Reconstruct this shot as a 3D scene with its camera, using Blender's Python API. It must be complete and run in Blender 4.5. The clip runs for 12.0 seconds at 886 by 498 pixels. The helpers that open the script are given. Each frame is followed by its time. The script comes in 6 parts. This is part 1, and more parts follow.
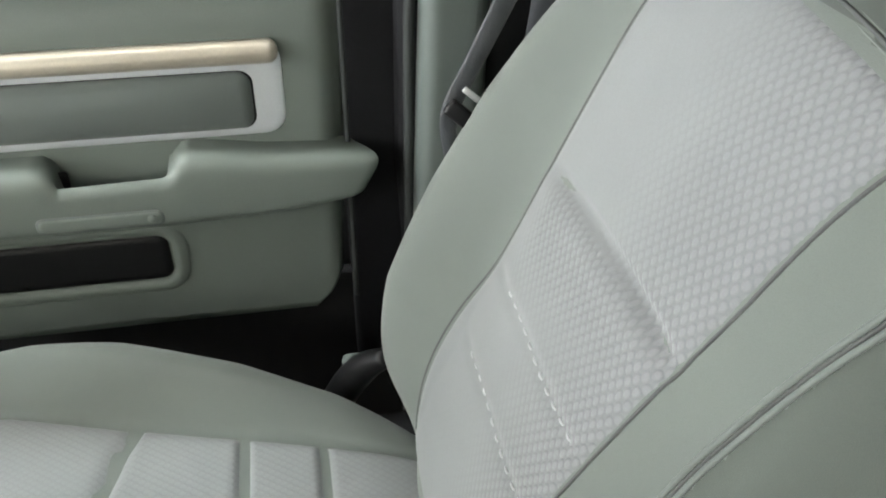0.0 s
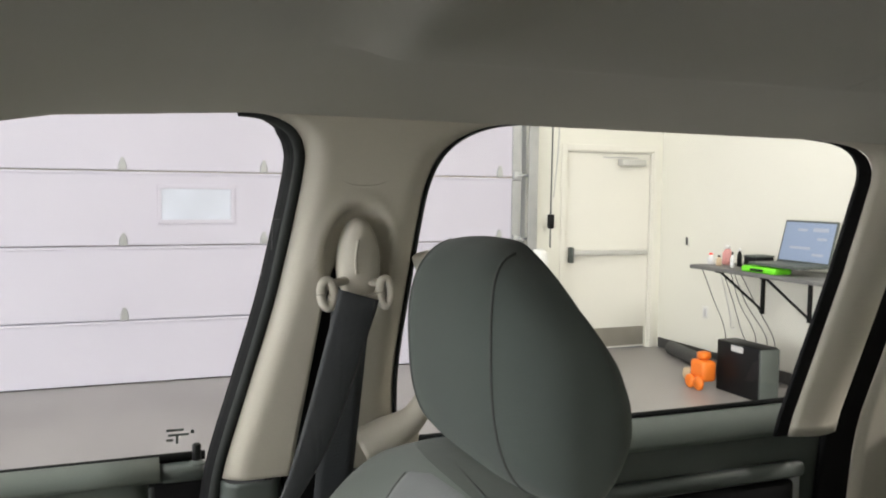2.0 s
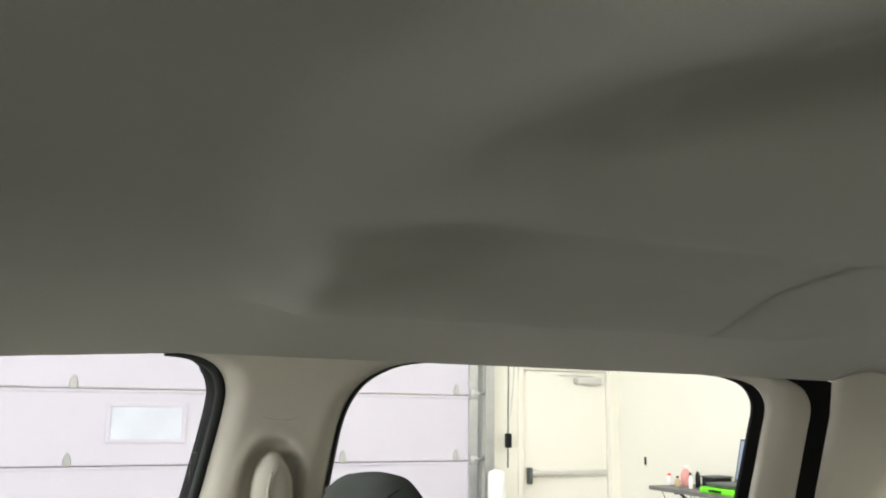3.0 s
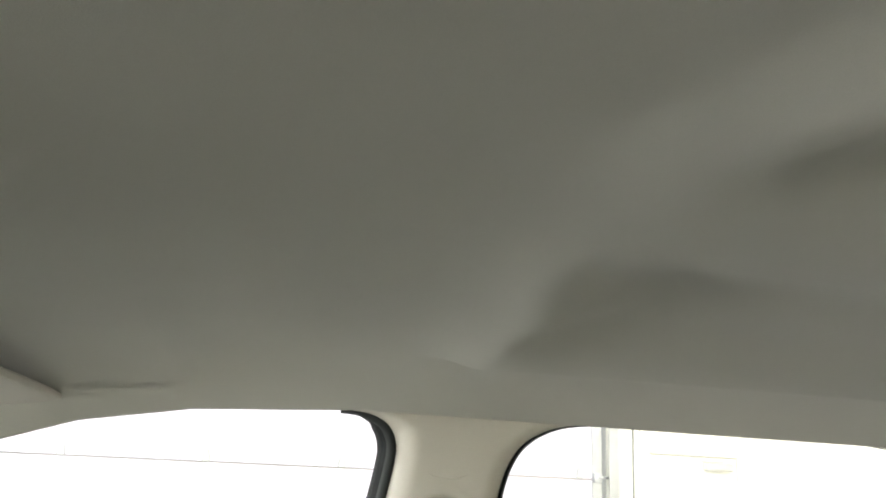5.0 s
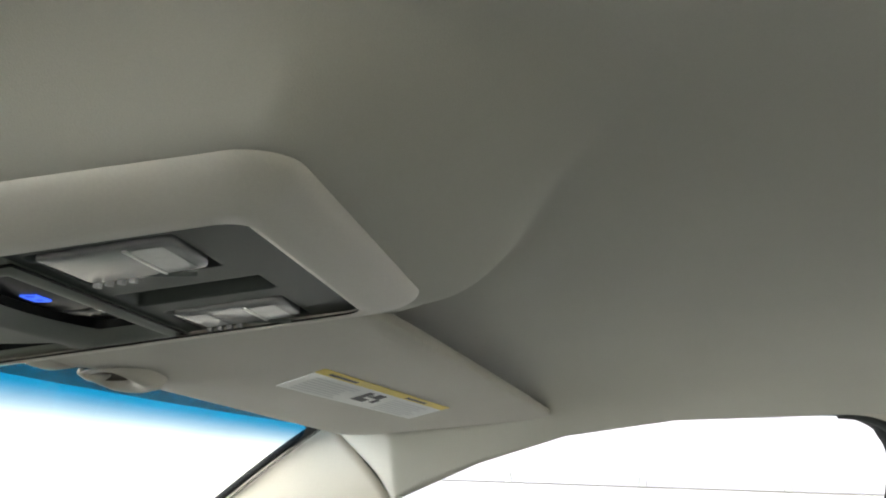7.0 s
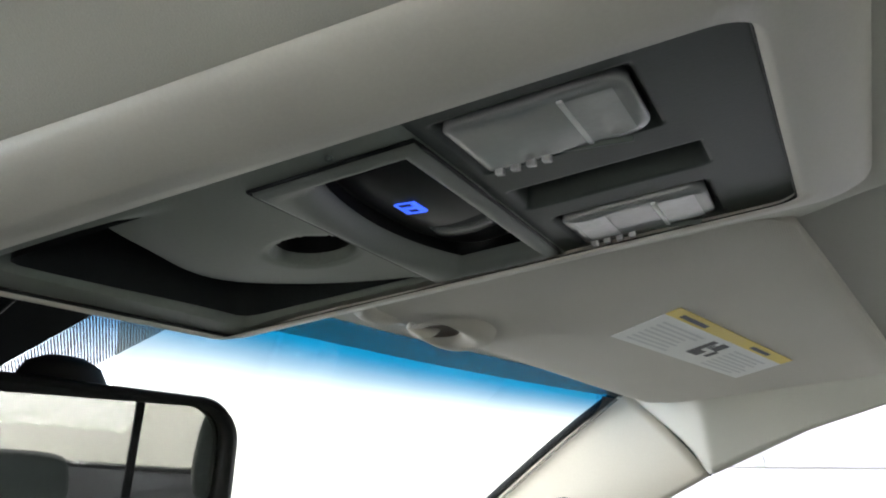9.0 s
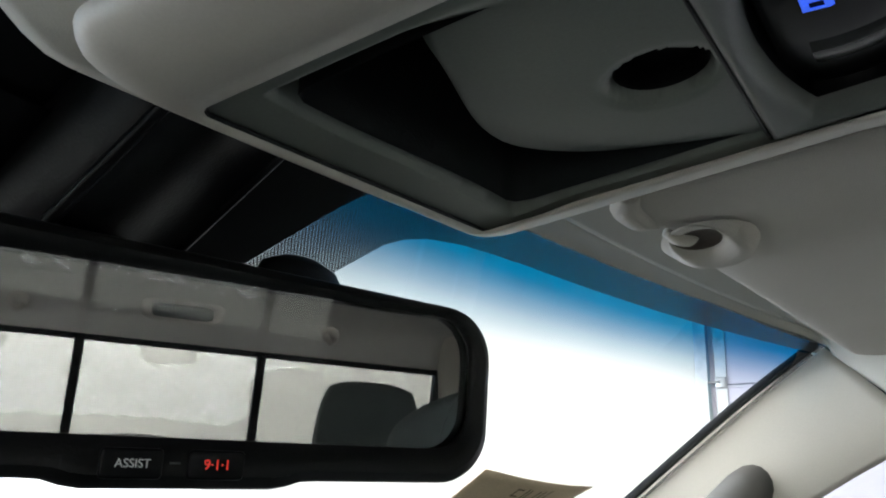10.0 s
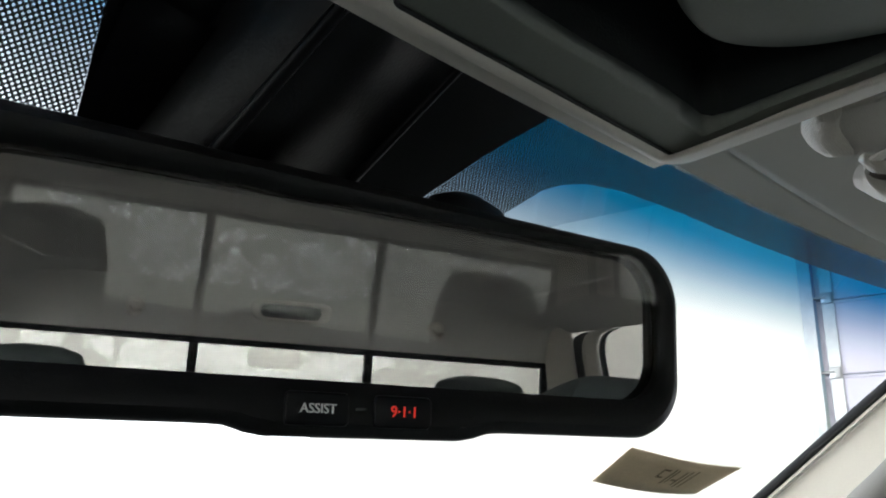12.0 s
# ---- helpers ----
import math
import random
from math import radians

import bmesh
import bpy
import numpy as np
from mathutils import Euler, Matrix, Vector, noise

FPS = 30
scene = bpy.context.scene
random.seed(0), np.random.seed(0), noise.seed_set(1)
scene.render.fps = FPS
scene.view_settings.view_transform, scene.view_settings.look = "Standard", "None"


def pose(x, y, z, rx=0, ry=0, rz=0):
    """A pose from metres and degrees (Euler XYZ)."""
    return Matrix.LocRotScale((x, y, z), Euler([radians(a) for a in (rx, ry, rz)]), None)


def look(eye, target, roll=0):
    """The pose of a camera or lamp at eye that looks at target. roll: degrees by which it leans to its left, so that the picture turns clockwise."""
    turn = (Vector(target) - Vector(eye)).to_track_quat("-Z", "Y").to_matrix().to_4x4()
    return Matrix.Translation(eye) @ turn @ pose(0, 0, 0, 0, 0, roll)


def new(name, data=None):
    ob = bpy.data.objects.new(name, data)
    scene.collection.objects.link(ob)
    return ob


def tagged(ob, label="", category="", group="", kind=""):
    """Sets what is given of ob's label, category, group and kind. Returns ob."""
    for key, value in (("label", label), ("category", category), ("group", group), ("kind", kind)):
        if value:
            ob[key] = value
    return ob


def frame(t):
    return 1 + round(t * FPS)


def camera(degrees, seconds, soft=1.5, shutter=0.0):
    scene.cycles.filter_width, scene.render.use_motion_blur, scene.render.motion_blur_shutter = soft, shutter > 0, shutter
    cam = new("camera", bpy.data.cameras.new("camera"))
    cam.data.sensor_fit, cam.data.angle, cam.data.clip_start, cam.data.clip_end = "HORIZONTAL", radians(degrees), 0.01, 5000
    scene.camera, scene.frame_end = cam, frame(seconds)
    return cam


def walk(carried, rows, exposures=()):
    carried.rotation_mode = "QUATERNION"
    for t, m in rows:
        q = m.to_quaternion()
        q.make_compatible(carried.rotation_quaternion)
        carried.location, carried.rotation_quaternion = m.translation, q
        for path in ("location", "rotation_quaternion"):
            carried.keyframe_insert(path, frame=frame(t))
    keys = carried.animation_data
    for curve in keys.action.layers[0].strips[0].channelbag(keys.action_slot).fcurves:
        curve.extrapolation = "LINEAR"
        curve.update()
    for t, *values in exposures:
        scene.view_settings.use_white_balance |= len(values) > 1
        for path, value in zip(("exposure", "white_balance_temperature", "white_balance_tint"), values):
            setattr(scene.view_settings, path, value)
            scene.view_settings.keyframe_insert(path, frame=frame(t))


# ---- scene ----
cam = camera(55.4, 12.0, soft=2.0)
PATH = [
    (0, (-0.014, 0.163, 1.574), (1.598, -0.148, 0.431), 0.6),
    (0.5, (-0.065, 0.177, 1.602), (1.646, -0.302, 0.682), 0.7),
    (1, (-0.094, 0.191, 1.632), (1.659, -0.423, 0.891), 0.7),
    (1.5, (-0.143, 0.181, 1.652), (1.674, -0.495, 1.163), 0.7),
    (2, (-0.209, 0.154, 1.678), (1.644, -0.585, 1.534), 0.7),
    (2.5, (-0.274, 0.137, 1.697), (1.563, -0.637, 1.863), 1.0),
    (2.7, (-0.301, 0.13, 1.701), (1.521, -0.653, 1.966), 1.0),
    (4.5, (-0.342, 0.162, 1.686), (1.414, -0.645, 2.2), 0.6),
    (5, (-0.336, 0.201, 1.67), (1.515, -0.328, 2.211), 2.4),
    (5.5, (-0.335, 0.244, 1.665), (1.576, 0.016, 2.207), 2.4),
    (6, (-0.328, 0.265, 1.663), (1.593, 0.284, 2.218), 2.3),
    (6.5, (-0.315, 0.261, 1.655), (1.591, 0.491, 2.213), 2.3),
    (8.3, (-0.249, 0.320, 1.651), (1.538, 1.030, 2.199), 1.9),
    (8.5, (-0.244, 0.331, 1.648), (1.522, 1.099, 2.186), 1.8),
    (9, (-0.236, 0.369, 1.635), (1.491, 1.226, 2.167), 1.0),
    (9.5, (-0.224, 0.430, 1.614), (1.461, 1.371, 2.141), 0.9),
    (10, (-0.210, 0.481, 1.603), (1.427, 1.504, 2.127), 0.9),
    (10.5, (-0.201, 0.513, 1.596), (1.383, 1.614, 2.124), 0.7),
    (11, (-0.198, 0.525, 1.589), (1.351, 1.672, 2.123), 0.3),
    (11.5, (-0.199, 0.527, 1.588), (1.329, 1.704, 2.117), 0.3),
    (12, (-0.199, 0.529, 1.586), (1.315, 1.724, 2.113), 0.0),
]
EXPOSURES = [(0, 0.05, 6550, 11), (0.5, -0.04, 6600, 12), (1, -0.46, 6600, 12), (1.5, -0.92, 6700, 12), (2, -1.16, 6700, 12), (2.5, -1.12, 6700, 11), (4.5, 0.0, 6700, 9), (5, -0.08, 6650, 9), (5.5, -0.02, 6600, 9), (6, -0.03, 6600, 9), (6.5, -0.16, 6550, 9), (8.5, -0.04, 6250, 11), (9, -0.20, 6200, 11), (9.5, -0.53, 6100, 11), (10, -0.78, 6000, 11), (12, -0.78, 6050, 11)]
walk(cam, [(t, look(eye, target, roll)) for t, eye, target, roll in PATH], EXPOSURES)

# ---- world and lights ----
sky = bpy.data.worlds.new("overcast_sky")
scene.world = sky
sky.use_nodes = True
st = sky.node_tree.nodes.new("ShaderNodeTexSky")
st.sky_type, st.sun_disc, st.sun_elevation, st.sun_rotation = "NISHITA", False, radians(40), radians(160)
sky.node_tree.links.new(st.outputs[0], sky.node_tree.nodes["Background"].inputs[0])
sky.node_tree.nodes["Background"].inputs[1].default_value = 0.12


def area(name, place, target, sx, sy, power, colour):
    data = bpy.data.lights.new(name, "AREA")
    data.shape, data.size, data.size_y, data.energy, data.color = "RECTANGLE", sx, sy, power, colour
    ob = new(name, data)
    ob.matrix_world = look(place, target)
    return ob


# daylight standing in the open bay in front of the truck; ceiling lamps are added, unseen
area("bay_daylight", (-2.0, 8.35, 2.0), (-2.0, 0, 2.0), 7.4, 3.9, 1500, (0.97, 0.99, 1.0))
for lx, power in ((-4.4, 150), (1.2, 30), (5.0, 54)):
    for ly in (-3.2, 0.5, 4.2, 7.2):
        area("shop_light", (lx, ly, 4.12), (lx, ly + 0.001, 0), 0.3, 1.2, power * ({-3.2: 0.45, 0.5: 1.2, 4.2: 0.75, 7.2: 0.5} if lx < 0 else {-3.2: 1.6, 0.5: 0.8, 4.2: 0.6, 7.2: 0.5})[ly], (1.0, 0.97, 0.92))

# added lamp, out of view: brightens the wall behind for the mirror's windows
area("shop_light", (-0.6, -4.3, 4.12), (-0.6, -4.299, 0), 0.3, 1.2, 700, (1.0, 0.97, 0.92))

# added lamp, out of view: lights the cushion front through the windshield
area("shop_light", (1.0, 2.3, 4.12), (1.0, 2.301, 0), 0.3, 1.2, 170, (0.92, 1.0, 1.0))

# ---- materials ----


def mat(name, base, rough=0.6, metal=0.0, vary=0.06, scale=6.0, grain=0.0, grain_scale=400.0, dirt=0.0, coat=0.0, spec=0.5, sheen=0.0):
    """A plain surface with slow mottling, fine grain in colour and relief, and some dirt."""
    m = bpy.data.materials.new(name)
    m.use_nodes = True
    nt = m.node_tree
    nd, ln = nt.nodes, nt.links
    p = nd["Principled BSDF"]
    p.inputs["Roughness"].default_value, p.inputs["Metallic"].default_value = rough, metal
    p.inputs["Specular IOR Level"].default_value = spec
    p.inputs["Coat Weight"].default_value = coat
    p.inputs["Sheen Weight"].default_value = sheen
    tc = nd.new("ShaderNodeTexCoord")
    n1 = nd.new("ShaderNodeTexNoise")
    n1.inputs["Scale"].default_value, n1.inputs["Detail"].default_value = scale, 5
    ln.new(tc.outputs["Object"], n1.inputs["Vector"])
    r1 = nd.new("ShaderNodeMapRange")
    r1.inputs[1].default_value, r1.inputs[2].default_value = 0.3, 0.7
    r1.inputs[3].default_value, r1.inputs[4].default_value = 1 - vary, 1 + vary
    ln.new(n1.outputs[0], r1.inputs[0])
    n2 = nd.new("ShaderNodeTexNoise")
    n2.inputs["Scale"].default_value, n2.inputs["Detail"].default_value = grain_scale, 2
    ln.new(tc.outputs["Object"], n2.inputs["Vector"])
    r2 = nd.new("ShaderNodeMapRange")
    r2.inputs[1].default_value, r2.inputs[2].default_value = 0.3, 0.7
    r2.inputs[3].default_value, r2.inputs[4].default_value = 1 - vary * 0.8, 1 + vary * 0.8
    ln.new(n2.outputs[0], r2.inputs[0])
    mu = nd.new("ShaderNodeMath")
    mu.operation = "MULTIPLY"
    ln.new(r1.outputs[0], mu.inputs[0])
    ln.new(r2.outputs[0], mu.inputs[1])
    mx = nd.new("ShaderNodeVectorMath")
    mx.operation = "SCALE"
    mx.inputs[0].default_value = base
    ln.new(mu.outputs[0], mx.inputs["Scale"])
    last = mx.outputs[0]
    if dirt:
        n3 = nd.new("ShaderNodeTexNoise")
        n3.inputs["Scale"].default_value, n3.inputs["Detail"].default_value = scale * 0.45, 8
        ln.new(tc.outputs["Object"], n3.inputs["Vector"])
        r3 = nd.new("ShaderNodeMapRange")
        r3.inputs[1].default_value, r3.inputs[2].default_value, r3.inputs[3].default_value, r3.inputs[4].default_value = 0.52, 0.75, 0, dirt
        ln.new(n3.outputs[0], r3.inputs[0])
        mc = nd.new("ShaderNodeMix")
        mc.data_type = "RGBA"
        ln.new(r3.outputs[0], mc.inputs[0])
        ln.new(last, mc.inputs[6])
        mc.inputs[7].default_value = (base[0] * 0.35, base[1] * 0.33, base[2] * 0.3, 1)
        last = mc.outputs[2]
    ln.new(last, p.inputs["Base Color"])
    if grain:
        b = nd.new("ShaderNodeBump")
        b.inputs["Strength"].default_value, b.inputs["Distance"].default_value = grain, 0.0006
        ln.new(n2.outputs[0], b.inputs["Height"])
        ln.new(b.outputs[0], p.inputs["Normal"])
    return m


def weave(name, base, pitch, depth, rough=0.9, dots=False, vary=0.08, least=0.03):
    """Woven cloth: a fine crossed weave, or a knit of small raised cells."""
    m = mat(name, base, rough, vary=vary, scale=9, grain_scale=900, sheen=0.15)
    nt = m.node_tree
    nd, ln = nt.nodes, nt.links
    tc = nd.new("ShaderNodeTexCoord")
    if dots:
        # round cells on a staggered grid
        dist = []
        for off in (0.0, 0.5):
            mp, fr, sb, le = nd.new("ShaderNodeMapping"), nd.new("ShaderNodeVectorMath"), nd.new("ShaderNodeVectorMath"), nd.new("ShaderNodeVectorMath")
            mp.inputs["Scale"].default_value, mp.inputs["Location"].default_value = (1 / pitch, 0.75 / pitch, 0), (off, off, 0)
            fr.operation, sb.operation, le.operation = "FRACTION", "SUBTRACT", "LENGTH"
            sb.inputs[1].default_value = (0.5, 0.5, 0)
            ln.new(tc.outputs["UV"], mp.inputs["Vector"])
            ln.new(mp.outputs[0], fr.inputs[0])
            ln.new(fr.outputs[0], sb.inputs[0])
            ln.new(sb.outputs[0], le.inputs[0])
            dist.append(le.outputs["Value"])
        mn, cell = nd.new("ShaderNodeMath"), nd.new("ShaderNodeMapRange")
        mn.operation = "MINIMUM"
        ln.new(dist[0], mn.inputs[0])
        ln.new(dist[1], mn.inputs[1])
        cell.interpolation_type = "SMOOTHSTEP"
        cell.inputs[1].default_value, cell.inputs[2].default_value = 0.16, 0.40
        ln.new(mn.outputs[0], cell.inputs[0])
        height = cell.outputs[0]
        # the knit stands up inboard and just below the crease, and fades into the smooth part
        su = nd.new("ShaderNodeSeparateXYZ")
        ln.new(tc.outputs["UV"], su.inputs[0])
        def ramp(axis, a, b):
            r = nd.new("ShaderNodeMapRange")
            r.interpolation_type = "SMOOTHSTEP"
            r.inputs[1].default_value, r.inputs[2].default_value = a, b
            ln.new(su.outputs[axis], r.inputs[0])
            return r.outputs[0]
        def two(op, a, b):
            q = nd.new("ShaderNodeMath")
            q.operation = op
            ln.new(a, q.inputs[0])
            ln.new(b, q.inputs[1])
            return q.outputs[0]
        under = two("MULTIPLY", two("MULTIPLY", ramp(1, 0.29, 0.38), ramp(1, 0.402, 0.396)), ramp(0, 0.10, 0.05))
        inboard = two("MAXIMUM", ramp(0, 0.03, -0.11), under)
        low = nd.new("ShaderNodeMath")
        low.operation = "MAXIMUM"
        low.inputs[1].default_value = least
        ln.new(inboard, low.inputs[0])
        height = two("MULTIPLY", height, low.outputs[0])
        # gaps between the cells are a little darker
        dk, sc = nd.new("ShaderNodeMapRange"), nd.new("ShaderNodeVectorMath")
        dk.inputs[1].default_value, dk.inputs[2].default_value, dk.inputs[3].default_value, dk.inputs[4].default_value = 0.0, 0.9, 1.03, 0.88
        sc.operation = "SCALE"
        ln.new(height, dk.inputs[0])
        old = nd["Principled BSDF"].inputs["Base Color"].links[0].from_socket
        ln.new(old, sc.inputs[0])
        ln.new(dk.outputs[0], sc.inputs["Scale"])
        ln.new(sc.outputs[0], nd["Principled BSDF"].inputs["Base Color"])
    else:
        waves = []
        for axis in ("X", "Y", "Z"):
            w = nd.new("ShaderNodeTexWave")
            w.bands_direction = axis
            w.inputs["Scale"].default_value = 0.314 / pitch
            w.inputs["Distortion"].default_value = 0.6
            ln.new(tc.outputs["Object"], w.inputs["Vector"])
            waves.append(w)
        ad = nd.new("ShaderNodeMath")
        ln.new(waves[0].outputs[1], ad.inputs[0])
        ln.new(waves[1].outputs[1], ad.inputs[1])
        ae = nd.new("ShaderNodeMath")
        ln.new(ad.outputs[0], ae.inputs[0])
        ln.new(waves[2].outputs[1], ae.inputs[1])
        height = ae.outputs[0]
    b = nd.new("ShaderNodeBump")
    b.invert = dots
    b.inputs["Strength"].default_value, b.inputs["Distance"].default_value = 0.8, depth
    ln.new(height, b.inputs["Height"])
    ln.new(b.outputs[0], nd["Principled BSDF"].inputs["Normal"])
    return m


def glow(name, colour, strength):
    m = bpy.data.materials.new(name)
    m.use_nodes = True
    p = m.node_tree.nodes["Principled BSDF"]
    p.inputs["Base Color"].default_value = (*colour, 1)
    p.inputs["Emission Color"].default_value, p.inputs["Emission Strength"].default_value = (*colour, 1), strength
    return m


def clear_glass(name, tint=(1, 1, 1), shine=0.06, band=None):
    """Thin sheet glass: it lets the view through and mirrors a little. band: (z low, z high, colour) of a shade strip."""
    m = bpy.data.materials.new(name)
    m.use_nodes = True
    nt = m.node_tree
    nd, ln = nt.nodes, nt.links
    nd.remove(nd["Principled BSDF"])
    tr, gl, mix = nd.new("ShaderNodeBsdfTransparent"), nd.new("ShaderNodeBsdfGlossy"), nd.new("ShaderNodeMixShader")
    tr.inputs[0].default_value, gl.inputs["Roughness"].default_value = (*tint, 1), 0.02
    mix.inputs[0].default_value = shine
    ln.new(tr.outputs[0], mix.inputs[1])
    ln.new(gl.outputs[0], mix.inputs[2])
    ln.new(mix.outputs[0], nd["Material Output"].inputs[0])
    if band:
        tc, sp, mr = nd.new("ShaderNodeTexCoord"), nd.new("ShaderNodeSeparateXYZ"), nd.new("ShaderNodeMapRange")
        mr.interpolation_type = "SMOOTHSTEP"
        mr.inputs[1].default_value, mr.inputs[2].default_value = band[0], band[1]
        mc = nd.new("ShaderNodeMix")
        mc.data_type = "RGBA"
        mc.inputs[6].default_value, mc.inputs[7].default_value = (*tint, 1), (*band[2], 1)
        ln.new(tc.outputs["Object"], sp.inputs[0])
        ln.new(sp.outputs[2], mr.inputs[0])
        ln.new(mr.outputs[0], mc.inputs[0])
        ln.new(mc.outputs[2], tr.inputs[0])
    return m


def dotted(name, pitch, radius):
    """Black ceramic print with round clear holes on a staggered grid, by the sheet's own metres."""
    m = bpy.data.materials.new(name)
    m.use_nodes = True
    nt = m.node_tree
    nd, ln = nt.nodes, nt.links
    p = nd["Principled BSDF"]
    p.inputs["Base Color"].default_value, p.inputs["Roughness"].default_value = (0.004, 0.004, 0.005, 1), 0.35
    p.inputs["Specular IOR Level"].default_value = 0.15
    tc = nd.new("ShaderNodeTexCoord")
    dist = []
    for off in (0.0, 0.5):
        mp = nd.new("ShaderNodeMapping")
        mp.inputs["Scale"].default_value = (1 / pitch, 1 / (pitch * 1.2), 1)
        mp.inputs["Location"].default_value = (off, off, 0)
        ln.new(tc.outputs["UV"], mp.inputs["Vector"])
        fr = nd.new("ShaderNodeVectorMath")
        fr.operation = "FRACTION"
        ln.new(mp.outputs[0], fr.inputs[0])
        sb = nd.new("ShaderNodeVectorMath")
        sb.operation = "SUBTRACT"
        sb.inputs[1].default_value = (0.5, 0.5, 0)
        ln.new(fr.outputs[0], sb.inputs[0])
        le = nd.new("ShaderNodeVectorMath")
        le.operation = "LENGTH"
        ln.new(sb.outputs[0], le.inputs[0])
        dist.append(le.outputs["Value"])
    mn = nd.new("ShaderNodeMath")
    mn.operation = "MINIMUM"
    ln.new(dist[0], mn.inputs[0])
    ln.new(dist[1], mn.inputs[1])
    lt = nd.new("ShaderNodeMath")
    lt.operation = "LESS_THAN"
    lt.inputs[1].default_value = radius
    ln.new(mn.outputs[0], lt.inputs[0])
    tr, mix = nd.new("ShaderNodeBsdfTransparent"), nd.new("ShaderNodeMixShader")
    ln.new(lt.outputs[0], mix.inputs[0])
    ln.new(p.outputs[0], mix.inputs[1])
    ln.new(tr.outputs[0], mix.inputs[2])
    ln.new(mix.outputs[0], nd["Material Output"].inputs[0])
    return m


M_LINER = mat("headliner_cloth", (0.47, 0.455, 0.40), 0.95, vary=0.03, scale=5, grain=0.25, grain_scale=1700, sheen=0.1)
M_TRIM = mat("beige_trim_plastic", (0.51, 0.475, 0.405), 0.62, vary=0.03, grain=0.25, grain_scale=700)
M_CONSOLE = mat("console_beige_plastic", (0.56, 0.53, 0.475), 0.5, vary=0.025, grain=0.1, grain_scale=800)
M_VISOR = weave("visor_cloth", (0.47, 0.44, 0.385), 0.0010, 0.00010, 0.92, vary=0.04)
M_HOLLOW = mat("clip_hollow_shade", (0.085, 0.066, 0.052), 0.8, vary=0.08)
M_PANEL = mat("console_green_grey_plastic", (0.180, 0.194, 0.174), 0.45, vary=0.04, spec=0.35, grain=0.12, grain_scale=900)
# near-black that paints shade into the console bin
M_BIN = mat("bin_shade_black", (0.016, 0.018, 0.019), 0.6, vary=0.1, spec=0.1, grain=0.2, grain_scale=900)
M_LAMPPANEL = mat("lamp_panel_plastic", (0.042, 0.050, 0.046), 0.45, vary=0.04, spec=0.3, grain=0.12, grain_scale=900)
M_SWITCH = mat("switch_frame_grey", (0.130, 0.140, 0.128), 0.42, vary=0.04, spec=0.4, grain=0.12, grain_scale=900)
M_ROCKER = mat("rocker_pad_grey", (0.03, 0.03, 0.033), 0.25, vary=0.05, spec=0.4)
M_LAMP = mat("lamp_cover", (0.23, 0.232, 0.24), 0.12, vary=0.03, scale=30, spec=0.9)
M_LENSEDGE = mat("bright_lens_edge", (0.62, 0.62, 0.62), 0.25, vary=0.02)
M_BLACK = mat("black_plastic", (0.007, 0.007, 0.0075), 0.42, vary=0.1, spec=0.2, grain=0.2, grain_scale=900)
M_COVER = mat("satin_black_cover", (0.004, 0.004, 0.0048), 0.32, vary=0.1, spec=0.16, grain=0.15, grain_scale=900)
M_BEAD = mat("dark_grey_rubber", (0.030, 0.033, 0.032), 0.7, vary=0.1, spec=0.2)
M_GLOSS = mat("gloss_black_plastic", (0.005, 0.005, 0.006), 0.3, vary=0.05, spec=0.1)
M_RUBBER = mat("black_rubber", (0.008, 0.008, 0.009), 0.75, vary=0.2, spec=0.15, grain=0.3, grain_scale=500)
# dark tan in place of shade on the front pillar
M_PILLAR_SHADE = mat("pillar_recess_shade", (0.12, 0.112, 0.10), 0.7, vary=0.04, grain=0.2, grain_scale=700)
M_GREY = mat("dark_grey_trim_plastic", (0.085, 0.10, 0.092), 0.55, vary=0.05, grain=0.35, grain_scale=700)
M_DOOR = mat("grey_green_door_plastic", (0.112, 0.132, 0.116), 0.55, vary=0.04, grain=0.35, grain_scale=650, dirt=0.05)
M_PAD = weave("door_insert_vinyl", (0.085, 0.10, 0.092), 0.0016, 0.00006, 0.7, vary=0.05)
M_WOOD = mat("champagne_door_strip", (0.42, 0.38, 0.31), 0.32, metal=0.35, vary=0.05, scale=14, grain_scale=300)
M_CHROME = mat("satin_chrome", (0.66, 0.68, 0.70), 0.32, metal=0.55, vary=0.03)
M_SEAT = mat("grey_seat_cloth", (0.120, 0.136, 0.123), 0.95, vary=0.05, scale=8, grain=0.6, grain_scale=1300, sheen=0.15)
M_INSERT = weave("knit_seat_insert", (0.176, 0.184, 0.187), 0.0088, 0.0009, 0.95, dots=True, vary=0.05)
M_CUSHION = weave("knit_cushion_insert", (0.190, 0.198, 0.202), 0.0080, 0.0009, 0.95, dots=True, vary=0.05, least=0.30)
M_SIDE = mat("seat_side_cloth_with_shade", (0.072, 0.084, 0.073), 0.95, vary=0.05, scale=8, grain=0.6, grain_scale=1300, sheen=0.12)
M_STITCH = mat("pale_stitch_thread", (0.36, 0.37, 0.37), 0.8, vary=0.1)
M_THREAD = mat("seat_seam_thread", (0.07, 0.075, 0.072), 0.8, vary=0.1)
M_HEAD = mat("dark_headrest_cloth", (0.054, 0.067, 0.060), 0.9, vary=0.05, scale=9, grain=0.6, grain_scale=1300, sheen=0.12)
M_BELT = weave("black_webbing", (0.034, 0.037, 0.042), 0.0010, 0.0001, 0.45, vary=0.12)
M_REFLECTOR = mat("frosted_reflector", (0.44, 0.44, 0.45), 0.2, metal=0.2, vary=0.05, scale=40)
M_LABEL = mat("white_label", (0.78, 0.78, 0.76), 0.5, vary=0.02)
